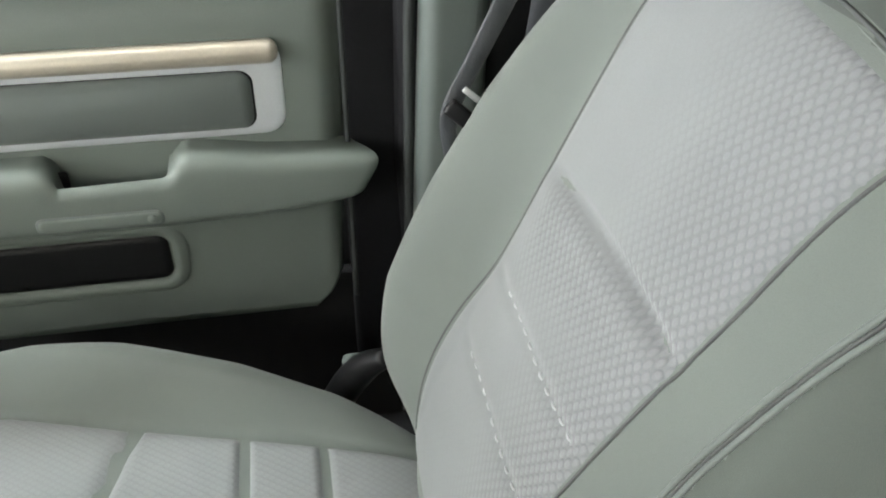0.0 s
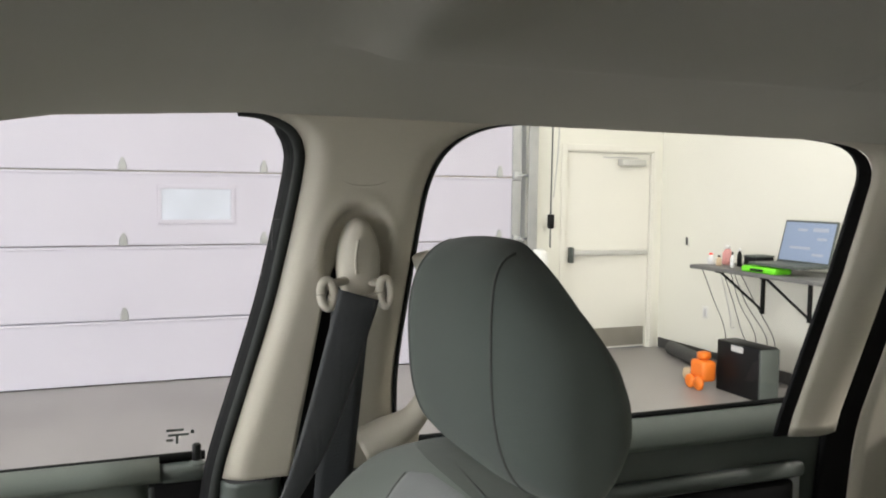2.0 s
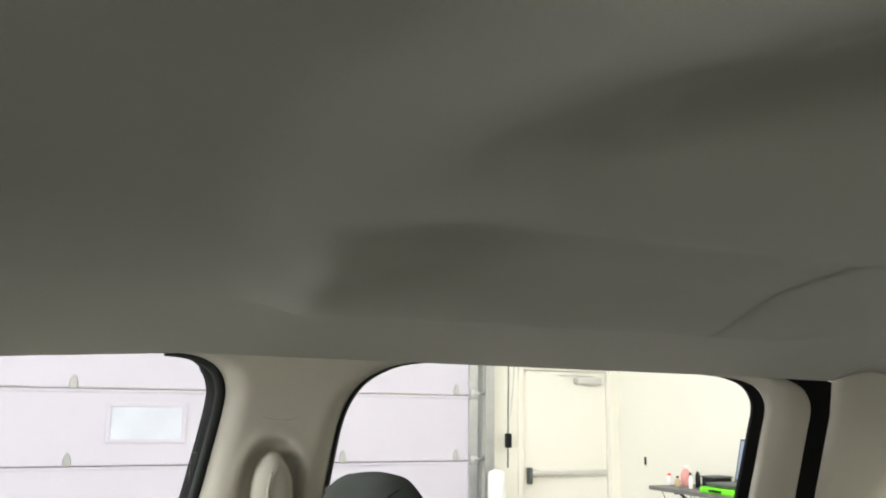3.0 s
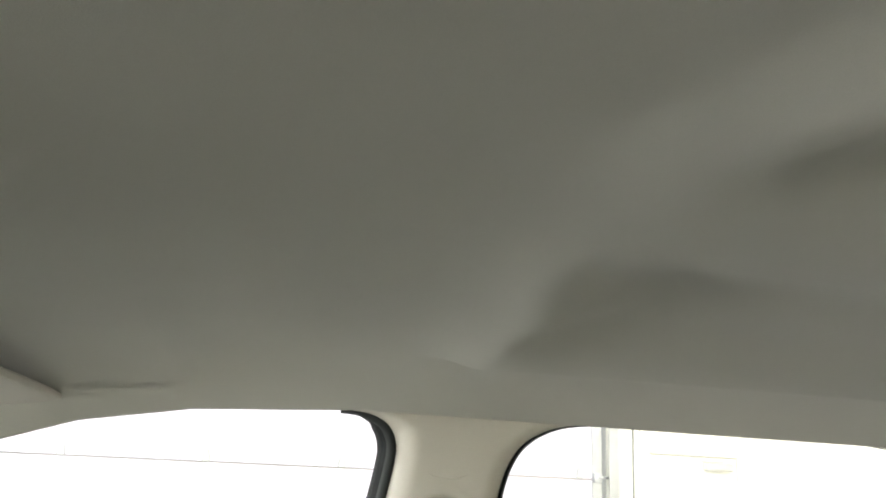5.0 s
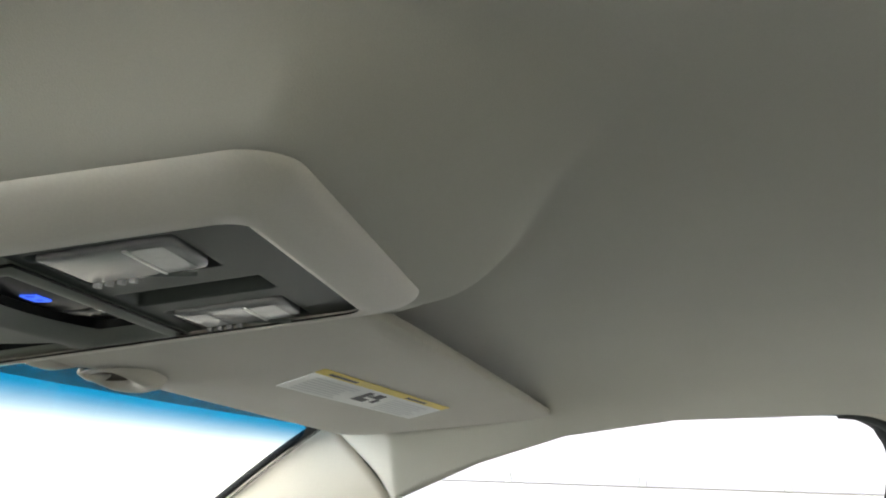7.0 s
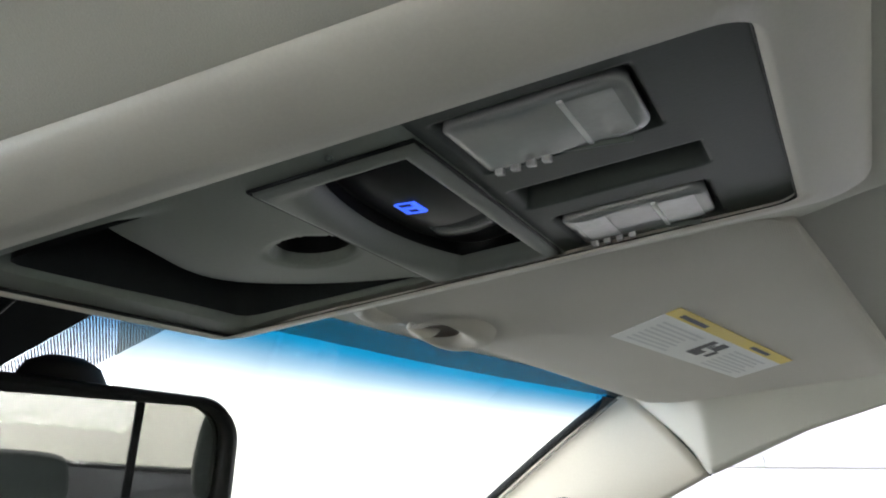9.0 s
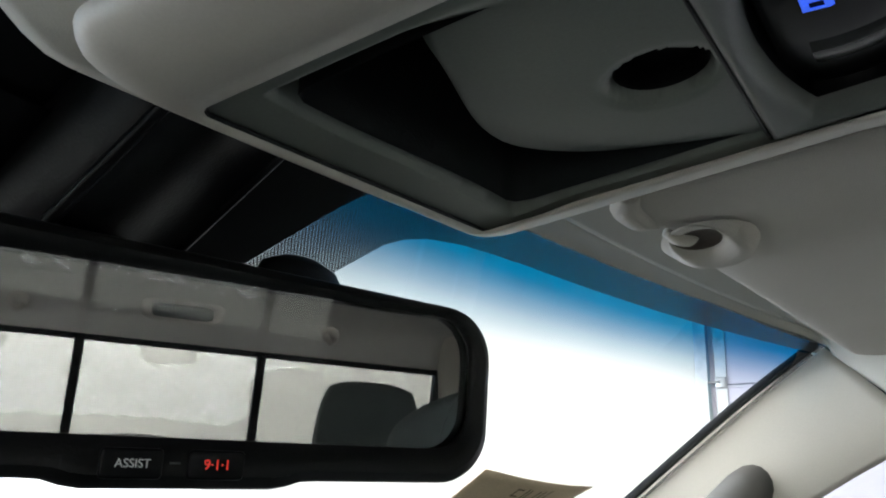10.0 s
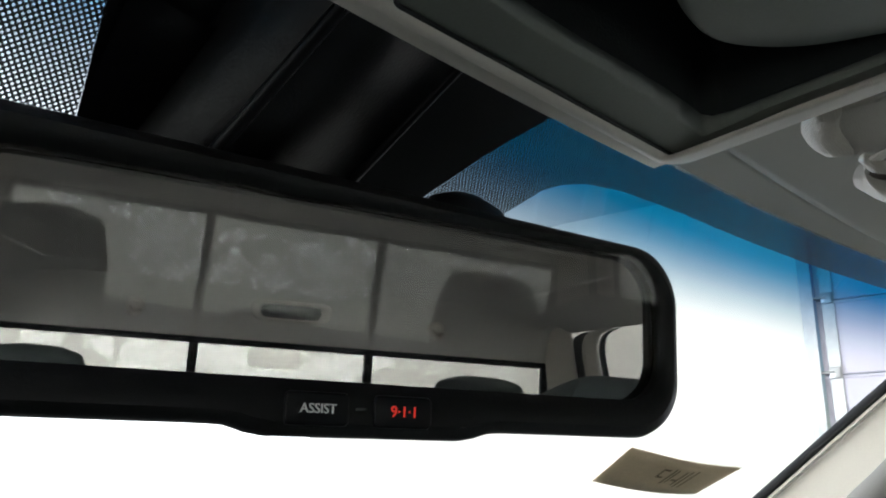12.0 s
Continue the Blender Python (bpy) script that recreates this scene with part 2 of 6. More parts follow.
M_YELLOW = mat("yellow_label", (0.72, 0.55, 0.08), 0.5, vary=0.03)
M_PRINT = mat("grey_print", (0.60, 0.60, 0.60), 0.6, vary=0.03)
M_INK = mat("black_ink", (0.03, 0.03, 0.035), 0.6, vary=0.05)
M_PAPER = mat("brown_paper_tag", (0.64, 0.51, 0.34), 0.8, vary=0.06, scale=20)
M_PEN = mat("pen_marks", (0.20, 0.15, 0.09), 0.8, vary=0.05)
M_TEXT = mat("white_lettering", (0.75, 0.75, 0.75), 0.5, vary=0.02)
# red with glow added, on the button lettering and a bottle cap
M_RED = glow("glowing_red", (1.0, 0.05, 0.03), 0.5)
M_BLUE = glow("blue_icon", (0.06, 0.16, 1.0), 1.2)
M_WINDSHIELD = clear_glass("windshield_glass", (0.93, 0.95, 0.94), 0.035, (1.680, 1.727, (0.004, 0.145, 0.31)))
M_SIDEGLASS = clear_glass("side_glass", (0.93, 0.95, 0.94), 0.03)
M_REARGLASS = clear_glass("rear_glass", (0.93, 0.95, 0.94), 0.03)
M_FRIT = mat("black_frit", (0.004, 0.004, 0.005), 0.4, vary=0.05, spec=0.12)
M_DOTS_WIDE = dotted("dotted_frit_open", 0.0021, 0.205)
M_DOTS = dotted("dotted_frit", 0.0021, 0.20)
M_MIRROR = mat("mirror_silver", (0.325, 0.315, 0.305), 0.0, metal=1.0, vary=0.0)
M_PRISM = clear_glass("mirror_cover_glass", (0.93, 0.93, 0.93), 0.045)
M_WALL = mat("white_painted_wall", (0.80, 0.79, 0.715), 0.65, vary=0.025, scale=1.3, grain=0.15, grain_scale=60, dirt=0.04)
M_CEIL = mat("white_ceiling", (0.75, 0.75, 0.73), 0.8, vary=0.03, scale=1.5)
M_FLOOR = mat("grey_epoxy_floor", (0.30, 0.285, 0.275), 0.38, vary=0.07, scale=1.2, grain=0.1, grain_scale=90, dirt=0.25)
M_GDOOR = mat("white_steel_door", (0.57, 0.552, 0.645), 0.45, vary=0.02, scale=1.0, dirt=0.03)
M_STEEL = mat("galvanised_steel", (0.45, 0.46, 0.47), 0.4, metal=0.8, vary=0.1, scale=12)
M_LEAF = mat("white_entry_door", (0.80, 0.785, 0.72), 0.45, vary=0.02, scale=2)
M_PVC = mat("white_bollard_sleeve", (0.85, 0.85, 0.83), 0.4, vary=0.02)
M_DARKBASE = mat("dark_rubber_baseboard", (0.055, 0.055, 0.055), 0.6, vary=0.1)
M_SHELF = mat("grey_shelf_board", (0.16, 0.16, 0.155), 0.5, vary=0.1, scale=10)
M_ORANGE = mat("orange_plastic", (0.85, 0.20, 0.02), 0.45, vary=0.05)
# lime plastic with a faint glow added, the case is no lamp
M_GREEN = glow("lime_green_plastic_glow", (0.16, 0.75, 0.02), 0.05)
M_SCREEN = glow("laptop_screen", (0.22, 0.28, 0.40), 0.55)
M_TAN = mat("tan_plastic", (0.55, 0.42, 0.28), 0.5, vary=0.06)
M_PINK = mat("red_white_label", (0.75, 0.35, 0.33), 0.5, vary=0.25, scale=60)
M_PAINT = mat("truck_body_paint", (0.10, 0.10, 0.11), 0.3, coat=0.6, vary=0.03)
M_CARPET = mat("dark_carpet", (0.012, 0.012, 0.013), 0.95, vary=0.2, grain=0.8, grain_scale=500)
M_DASH = mat("dark_dash_plastic", (0.05, 0.055, 0.052), 0.6, vary=0.05, grain=0.4, grain_scale=600)

# ---- building helpers ----


def thing(name, loc, label, category, group="", kind=""):
    ob = new(name)
    ob.empty_display_size = 0.05
    ob.location = loc
    return tagged(ob, label, category, group, kind)


def part(name, bm, material, parent=None, label="", smooth=True, thick=0.0, bevel=0.0, uvless=True):
    """Links a bmesh in world metres as one mesh object, under a thing or a part."""
    me = bpy.data.meshes.new(name)
    bm.to_mesh(me)
    bm.free()
    for p in me.polygons:
        p.use_smooth = smooth
    me.materials.append(material)
    ob = new(name, me)
    if parent is not None:
        ob.parent = parent
        if parent.type == "EMPTY":
            ob.matrix_parent_inverse = Matrix.Translation(-parent.location)
    if label:
        tagged(ob, label)
    if thick:
        mo = ob.modifiers.new("thickness", "SOLIDIFY")
        mo.thickness, mo.offset = thick, 0
    if bevel:
        mo = ob.modifiers.new("soft_edges", "BEVEL")
        mo.width, mo.segments, mo.limit_method, mo.angle_limit = bevel, 3, "ANGLE", radians(40)
    return ob


def whole(name, bm, material, label, category, kind="", group="", **more):
    """A thing that is one mesh."""
    return tagged(part(name, bm, material, **more), label, category, group, kind)


def grid(fn, us, vs, bm=None, uv=None):
    """A sheet of quads through fn(u, v)."""
    bm = bm or bmesh.new()
    rows = [[bm.verts.new(fn(u, v)) for v in vs] for u in us]
    lay = bm.loops.layers.uv.verify() if uv else None
    for i in range(len(us) - 1):
        for j in range(len(vs) - 1):
            face = bm.faces.new((rows[i][j], rows[i + 1][j], rows[i + 1][j + 1], rows[i][j + 1]))
            if uv:
                for loop, (a, b) in zip(face.loops, ((i, j), (i + 1, j), (i + 1, j + 1), (i, j + 1))):
                    loop[lay].uv = uv(us[a], vs[b])
    return bm


def loft(loops, bm=None, cap=(True, True)):
    """A skin over closed loops of equally many points."""
    bm = bm or bmesh.new()
    rows = [[bm.verts.new(p) for p in loop] for loop in loops]
    n = len(rows[0])
    for a, b in zip(rows, rows[1:]):
        for i in range(n):
            bm.faces.new((a[i], a[(i + 1) % n], b[(i + 1) % n], b[i]))
    if cap[0]:
        bm.faces.new(rows[0][::-1])
    if cap[1]:
        bm.faces.new(rows[-1])
    return bm


def span(a, b, n):
    return [a + (b - a) * i / n for i in range(n + 1)]


def lerp(table, t):
    """Straight lines through a short table of (t, value)."""
    if t <= table[0][0]:
        return table[0][1]
    for (a, p), (b, q) in zip(table, table[1:]):
        if t <= b:
            return p + (q - p) * (t - a) / (b - a)
    return table[-1][1]


def smooth_step(a, b, x):
    t = min(1.0, max(0.0, (x - a) / (b - a)))
    return t * t * (3 - 2 * t)


def curve_through(points, steps=8):
    """Catmull-Rom through points."""
    pts = [Vector(p) for p in points]
    pts = [2 * pts[0] - pts[1], *pts, 2 * pts[-1] - pts[-2]]
    out = []
    for a, b, c, d in zip(pts, pts[1:], pts[2:], pts[3:]):
        for i in range(steps):
            t = i / steps
            out.append(0.5 * (2 * b + (c - a) * t + (2 * a - 5 * b + 4 * c - d) * t * t + (3 * b - a - 3 * c + d) * t**3))
    return out + [pts[-2]]


def tube(points, r, n=8, bm=None, flat=1.0, steps=6):
    """A round bar along a smooth line; r may be a list that follows the line."""
    line = curve_through(points, steps) if steps else [Vector(p) for p in points]
    loops, side = [], None
    for i, p in enumerate(line):
        d = (line[min(i + 1, len(line) - 1)] - line[max(i - 1, 0)]).normalized()
        if side is None:
            side = d.orthogonal().normalized()
        side = (side - d * side.dot(d)).normalized()
        up = d.cross(side)
        rr = r if isinstance(r, float) else lerp([(k / (len(r) - 1), v) for k, v in enumerate(r)], i / (len(line) - 1))
        loops.append([p + rr * (math.cos(2 * math.pi * k / n) * side + flat * math.sin(2 * math.pi * k / n) * up) for k in range(n)])
    return loft(loops, bm)


def rrect(cx, cy, hx, hy, r, n=5):
    """Points round a rectangle with round corners, counterclockwise."""
    out = []
    rs = r if isinstance(r, tuple) else (r, r)  # front and rear corners
    for k, (sx, sy) in enumerate(((1, 1), (-1, 1), (-1, -1), (1, -1))):
        r = rs[0] if sy > 0 else rs[1]
        for i in range(n + 1):
            a = math.pi / 2 * (k + i / n)
            out.append((cx + sx * (hx - r) + r * math.cos(a), cy + sy * (hy - r) + r * math.sin(a)))
    return out


def box(x0, x1, y0, y1, z0, z1, bevel=0.0, bm=None, seg=2):
    """A box with rounded edges."""
    one = bmesh.new()
    bmesh.ops.create_cube(one, size=1)
    for v in one.verts:
        v.co = Vector(((x0 + x1) / 2 + v.co.x * (x1 - x0), (y0 + y1) / 2 + v.co.y * (y1 - y0), (z0 + z1) / 2 + v.co.z * (z1 - z0)))
    if bevel:
        bmesh.ops.bevel(one, geom=list(one.edges), offset=bevel, segments=seg, profile=0.5, affect="EDGES")
    return one if bm is None else gather(bm, one)


def gather(bm, *others):
    """Adds other bmeshes to bm."""
    for o in others:
        me = bpy.data.meshes.new("tmp")
        o.to_mesh(me)
        o.free()
        bm.from_mesh(me)
        bpy.data.meshes.remove(me)
    return bm


def moved(bm, m):
    bmesh.ops.transform(bm, matrix=m, verts=bm.verts)
    return bm


def rod(a, b, r, n=16, bevel=0.0, r2=None):
    """A straight round bar from a to b."""
    a, b = Vector(a), Vector(b)
    d = (b - a).normalized()
    s = d.orthogonal().normalized()
    t = d.cross(s)
    r2 = r if r2 is None else r2
    ring = lambda p, q: [p + q * (math.cos(2 * math.pi * k / n) * s + math.sin(2 * math.pi * k / n) * t) for k in range(n)]
    if bevel:
        return loft([ring(a, r - bevel), ring(a + d * bevel, r), ring(b - d * bevel, r2), ring(b, r2 - bevel)])
    return loft([ring(a, r), ring(b, r2)])


def pillow(front, back, n=28, m=28):
    """A closed cushion: front(u, v) and back(u, v) meet at the rim, u and v from -1 to 1."""
    ss = [math.sin(math.pi / 2 * t) for t in span(-1, 1, n)]
    tt = [math.sin(math.pi / 2 * t) for t in span(-1, 1, m)]
    bm = grid(front, ss, tt)
    grid(lambda u, v: back(u, v), ss, tt, bm)
    bmesh.ops.remove_doubles(bm, verts=bm.verts, dist=0.0004)
    bmesh.ops.recalc_face_normals(bm, faces=bm.faces)
    return bm


def rim(u, v, p=4.0):
    return (max(0.0, 1 - abs(u) ** p) ** (1 / p)) * (max(0.0, 1 - abs(v) ** p) ** (1 / p))


def lettering(name, text, size, m, material, parent, label):
    """Built-in font, as a thin mesh at the pose m."""
    data = bpy.data.curves.new(name, "FONT")
    data.body, data.size, data.align_x, data.align_y, data.extrude = text, size, "CENTER", "CENTER", 0.0002
    tmp = new("tmp_text", data)
    bpy.context.view_layer.update()
    me = bpy.data.meshes.new_from_object(tmp.evaluated_get(bpy.context.evaluated_depsgraph_get()))
    bpy.data.objects.remove(tmp)
    bm = bmesh.new()
    bm.from_mesh(me)
    bpy.data.meshes.remove(me)
    return part(name, moved(bm, m), material, parent, label, smooth=False)


# ---- the garage ----
EAST, SOUTH = 7.31, -5.35


def wall(name, boxes, label):
    bm = bmesh.new()
    for b in boxes:
        box(*b, bm=bm)
    return whole(name, bm, M_WALL, label, "wall", "structure", smooth=False)


def build_garage():
    whole("floor", box(-6, EAST + 0.2, SOUTH - 0.2, 12, -0.12, 0), M_FLOOR, "grey sealed concrete garage floor", "floor", "structure", smooth=False)
    whole("ceiling", box(-6.2, EAST + 0.2, SOUTH - 0.2, 8.6, 4.2, 4.35), M_CEIL, "plain white garage ceiling", "ceiling", "structure", smooth=False)
    wall("wall_east", [(EAST, EAST + 0.18, SOUTH, -5.24, 0, 4.2), (EAST, EAST + 0.18, -5.24, -4.17, 2.09, 4.2), (EAST, EAST + 0.18, -4.17, -3.72, 0, 4.2),
                       (EAST, EAST + 0.18, -3.72, 2.5, 3.66, 4.2), (EAST, EAST + 0.18, 2.5, 8.6, 0, 4.2)], "white painted garage wall with a bay door and an entry door")
    wall("wall_south", [(-6.2, EAST, SOUTH - 0.18, SOUTH, 0, 4.2)], "white painted garage wall behind the truck")
    wall("wall_west", [(-6.2, -6.0, SOUTH, 8.6, 0, 4.2)], "white painted garage wall")
    wall("wall_north", [(-6.0, -5.8, 8.42, 8.6, 0, 4.2), (-5.8, EAST, 8.42, 8.6, 4.0, 4.2)], "white painted wall with an open daylight bay")
    whole("baseboard", box(3.2, EAST - 0.02, SOUTH, SOUTH + 0.012, 0, 0.11, 0.004), M_DARKBASE, "dark rubber baseboard along the white wall", "baseboard", "structure")


def build_garage_door():
    joints = [0.0, 0.54, 1.165, 1.79, 2.415, 3.04, 3.66]
    d = thing("garage_door", (EAST, -0.55, 0), "white sectional steel garage door, closed, with small hinges", "garage door")
    x = EAST - 0.03
    for a, b in zip(joints, joints[1:]):
        bm = box(x, x + 0.05, -3.66, 2.40, a + 0.004, b - 0.004, 0.004)
        # rolled lip under each joint and two shallow pressed lines
        box(x - 0.012, x + 0.002, -3.66, 2.40, b - 0.028, b - 0.008, 0.004, bm)
        box(x - 0.006, x + 0.002, -3.66, 2.40, a + 0.010, a + 0.022, 0.003, bm)
        p = part("door_section", bm, M_GDOOR, d, smooth=False)
        for hy in (2.32, 1.17, 0.03, -1.13, -2.28, -3.42):
            h = loft([[(x - dx, hy + s * wy, b + zz) for s, zz, wy in ((-1, 0.0, 0.035 - dx * 0.6), (1, 0.0, 0.035 - dx * 0.6), (1, 0.05, 0.034 - dx * 0.6), (0.35, 0.11, 0.03), (-0.35, 0.11, 0.03), (-1, 0.05, 0.034 - dx * 0.6))] for dx in (0.0, 0.014)])
            gather(h, box(x - 0.022, x - 0.010, hy - 0.03, hy + 0.03, b + 0.004, b + 0.018, 0.004))
            if b < 3.5:
                part("hinge", h, M_STEEL, d, "small galvanised hinge", smooth=False)
    # pane in one section
    fr = bmesh.new()
    y0, y1, z0, z1 = -0.88, -0.24, 1.35, 1.68
    for b in ((y0, y1, z0, z0 + 0.035), (y0, y1, z1 - 0.035, z1), (y0, y0 + 0.035, z0 + 0.035, z1 - 0.035), (y1 - 0.035, y1, z0 + 0.035, z1 - 0.035)):
        box(x - 0.014, x + 0.004, *b, 0.003, fr)
    wf = part("window_frame", fr, M_GDOOR, d, "white plastic window frame", smooth=False)
    part("pane", box(x - 0.005, x + 0.001, y0 + 0.033, y1 - 0.033, z0 + 0.033, z1 - 0.033), mat("frosted_pane", (0.62, 0.66, 0.76), 0.15, vary=0.12, scale=3), wf, "pale bluish pane", smooth=False)
    # end stile with rollers, tracks
    for ys, sg in ((-3.60, -1), (2.305, 1)):
        part("end_stile", box(x - 0.018, x + 0.001, ys - 0.05, ys + 0.05, 0.01, 3.64, 0.003), M_STEEL, d, "galvanised end stile", smooth=False)
        for b in joints[1:-1]:
            bm = box(x - 0.05, x - 0.016, ys - 0.045, ys + 0.045, b - 0.03, b + 0.06, 0.006)
            gather(bm, rod((x - 0.045, ys, b + 0.02), (x - 0.045, ys + sg * 0.12, b + 0.02), 0.012, 10))
            part("roller_bracket", bm, M_STEEL, d, "galvanised roller bracket")
        t = box(x - 0.075, x - 0.070, ys + sg * 0.10, ys + sg * 0.16, 0.05, 3.9)
        box(x - 0.075, x - 0.02, ys + sg * 0.158, ys + sg * 0.163, 0.05, 3.9, 0, t)
        box(x - 0.05, x + 0.03, ys + sg * 0.165, ys + sg * 0.21, 0.0, 3.9, 0.004, t)
        part("track", t, M_STEEL, d, "galvanised vertical track", smooth=False)
    gasket = box(x - 0.004, x + 0.045, -3.66, 2.40, 0.0, 0.02, 0.006)
    part("bottom_seal", gasket, M_RUBBER, d, "black rubber bottom seal")


def build_entry():
    d = thing("entry_door", (EAST, -4.7, 0), "white steel entry door with a push bar, closed", "door")
    y0, y1 = -5.21, -4.20
    part("leaf", box(EAST + 0.03, EAST + 0.075, y0, y1, 0.012, 2.06, 0.003), M_LEAF, d, smooth=False)
    fr = bmesh.new()
    for b in ((y0 - 0.03, y0 - 0.004, 0, 2.09), (y1 + 0.004, y1 + 0.03, 0, 2.09), (y0 - 0.004, y1 + 0.004, 2.064, 2.09)):
        box(EAST + 0.001, EAST + 0.12, *b, 0.003, fr)
    for b in ((y0 - 0.08, y0 - 0.02, 0, 2.14), (y1 + 0.02, y1 + 0.08, 0, 2.14), (y0 - 0.02, y1 + 0.02, 2.08, 2.14)):
        box(EAST - 0.016, EAST, *b, 0.004, fr)
    part("door_frame", fr, M_LEAF, d, "white steel door frame", smooth=False)
    part("dark_gap", box(EAST + 0.06, EAST + 0.066, y0 - 0.004, y0, 0.01, 2.06), M_BLACK, d, "dark gap at the hinges", smooth=False)
    bm = box(EAST - 0.03, EAST + 0.006, y0 + 0.03, y1 - 0.05, 1.00, 1.055, 0.012)
    box(EAST - 0.02, EAST + 0.03, y1 - 0.12, y1 - 0.045, 0.985, 1.07, 0.01, bm)
    bar = part("push_bar", bm, mat("grey_push_bar", (0.62, 0.62, 0.60), 0.35, metal=0.5, vary=0.03), d, "grey metal push bar")
    part("latch", box(EAST - 0.045, EAST + 0.03, y1 - 0.07, y1 - 0.035, 0.93, 1.09, 0.008), M_GREY, bar, "dark latch lever")
    part("kick_plate", box(EAST + 0.026, EAST + 0.031, y0 + 0.03, y1 - 0.03, 0.03, 0.23, 0.001), mat("brown_kick_plate", (0.33, 0.31, 0.27), 0.4, metal=0.4, vary=0.08), d, "brown metal kick plate", smooth=False)
    c = box(EAST - 0.06, EAST + 0.03, y0 + 0.10, y0 + 0.40, 1.93, 2.0, 0.012)
    closer = part("door_closer", c, mat("closer_grey", (0.55, 0.55, 0.52), 0.4, vary=0.05), d, "grey door closer")
    part("closer_arm", box(EAST - 0.05, EAST - 0.035, y0 + 0.2, y0 + 0.62, 2.01, 2.02, 0.003), M_STEEL, closer, "thin closer arm")
    t = thing("wall_switch", (6.9, SOUTH, 1.17), "small dark switch on the white wall", "switch")
    part("plate", box(6.82, 6.89, SOUTH, SOUTH + 0.006, 1.11, 1.23, 0.002), M_WALL, t)
    part("rocker", box(6.84, 6.87, SOUTH + 0.006, SOUTH + 0.014, 1.13, 1.21, 0.003), M_INK, t, "dark rocker")
    t = thing("wall_outlet", (6.55, SOUTH, 0.4), "white power outlet low on the white wall", "outlet")
    part("plate", box(6.50, 6.58, SOUTH, SOUTH + 0.006, 0.42, 0.54, 0.002), M_LABEL, t)
    part("socket", box(6.52, 6.56, SOUTH + 0.006, SOUTH + 0.01, 0.44, 0.52, 0.003), M_PRINT, t)


def build_yard_things():
    b = thing("bollard", (7.0, -3.62, 0), "white plastic sleeved bollard beside the bay door", "bollard")
    part("sleeve", loft([[(7.0 + r * math.cos(a), -3.72 + r * math.sin(a), z) for a in span(0, 2 * math.pi * 23 / 24, 23)] for r, z in ((0.085, 0), (0.085, 1.04), (0.075, 1.08), (0.04, 1.10), (0.01, 1.105))]), M_PVC, b)
    c = thing("pull_cord", (7.2, -3.95, 3.6), "thin hanging cord with a black control box", "cord")
    part("cord", tube([(7.2, -3.95, 4.2), (7.2, -3.955, 2.5), (7.2, -3.95, 1.4), (7.2, -3.95, 1.1)], 0.008, 6), M_GREY, c)
    part("second_cord", tube([(7.2, -4.0, 4.2), (7.2, -4.03, 2.4), (7.2, -3.98, 1.6)], 0.005, 6), M_STEEL, c)
    part("control_box", box(7.17, 7.22, -3.98, -3.92, 1.29, 1.43, 0.008), M_BLACK, c, "black control box")
    # work shelf on the south wall
    s = thing("wall_shelf", (5.4, SOUTH, 1.0), "grey wall shelf on folding brackets", "shelf")
    part("board", box(3.9, 6.02, SOUTH, SOUTH + 0.62, 0.985, 1.02, 0.004), M_SHELF, s)
    for bx in (5.75, 5.2, 4.4):
        bm = box(bx - 0.015, bx + 0.015, SOUTH + 0.001, SOUTH + 0.03, 0.58, 0.985, 0.003)
        gather(bm, rod((bx, SOUTH + 0.03, 0.62), (bx, SOUTH + 0.5, 0.975), 0.012, 8))
        box(bx - 0.012, bx + 0.012, SOUTH + 0.03, SOUTH + 0.55, 0.965, 0.985, 0.003, bm)
        part("bracket", bm, M_BLACK, s, "black folding bracket")
    top = 1.02
    l = thing("laptop", (5.0, SOUTH + 0.35, top), "open grey laptop with a lit screen", "laptop")
    part("base", box(4.78, 5.32, SOUTH + 0.26, SOUTH + 0.58, top + 0.06, top + 0.085, 0.006), M_GREY, l)
    m = Matrix.Translation((5.05, SOUTH + 0.27, top + 0.08)) @ Matrix.Rotation(radians(14), 4, "X")
    lid = part("lid", moved(box(-0.28, 0.28, -0.012, 0.0, 0, 0.36, 0.006), m), M_GREY, l)
    part("screen", moved(box(-0.262, 0.262, 0.0005, 0.002, 0.02, 0.342), m), M_SCREEN, lid, "lit blue-grey screen", smooth=False)
    for k, (a, b, c2, w) in enumerate(((-0.2, 0.27, 0.03, 0.16), (0.02, 0.27, 0.02, 0.1), (-0.2, 0.2, 0.02, 0.1), (-0.05, 0.12, 0.02, 0.22), (-0.2, 0.07, 0.02, 0.12))):
        part("text_bar", moved(box(a, a + w, 0.0025, 0.0032, b, b + c2), m), glow("screen_text", (0.40, 0.44, 0.52), 0.25), lid, "pale bar of small writing", smooth=False)
    t = thing("tool_case", (5.3, SOUTH + 0.4, top), "lime green plastic tool case on the shelf", "case")
    part("case", box(5.0, 5.38, SOUTH + 0.42, SOUTH + 0.60, top, top + 0.050, 0.012), M_GREEN, t)
    part("handle", box(5.12, 5.26, SOUTH + 0.6, SOUTH + 0.615, top + 0.014, top + 0.034, 0.005), M_BLACK, t)
    t = thing("black_case", (5.55, SOUTH + 0.35, top), "black plastic box on the shelf", "box")
    part("body", box(5.43, 5.58, SOUTH + 0.2, SOUTH + 0.40, top, top + 0.10, 0.01), M_BLACK, t)
    part("lid", box(5.425, 5.585, SOUTH + 0.195, SOUTH + 0.405, top + 0.10, top + 0.115, 0.006), M_GREY, t)
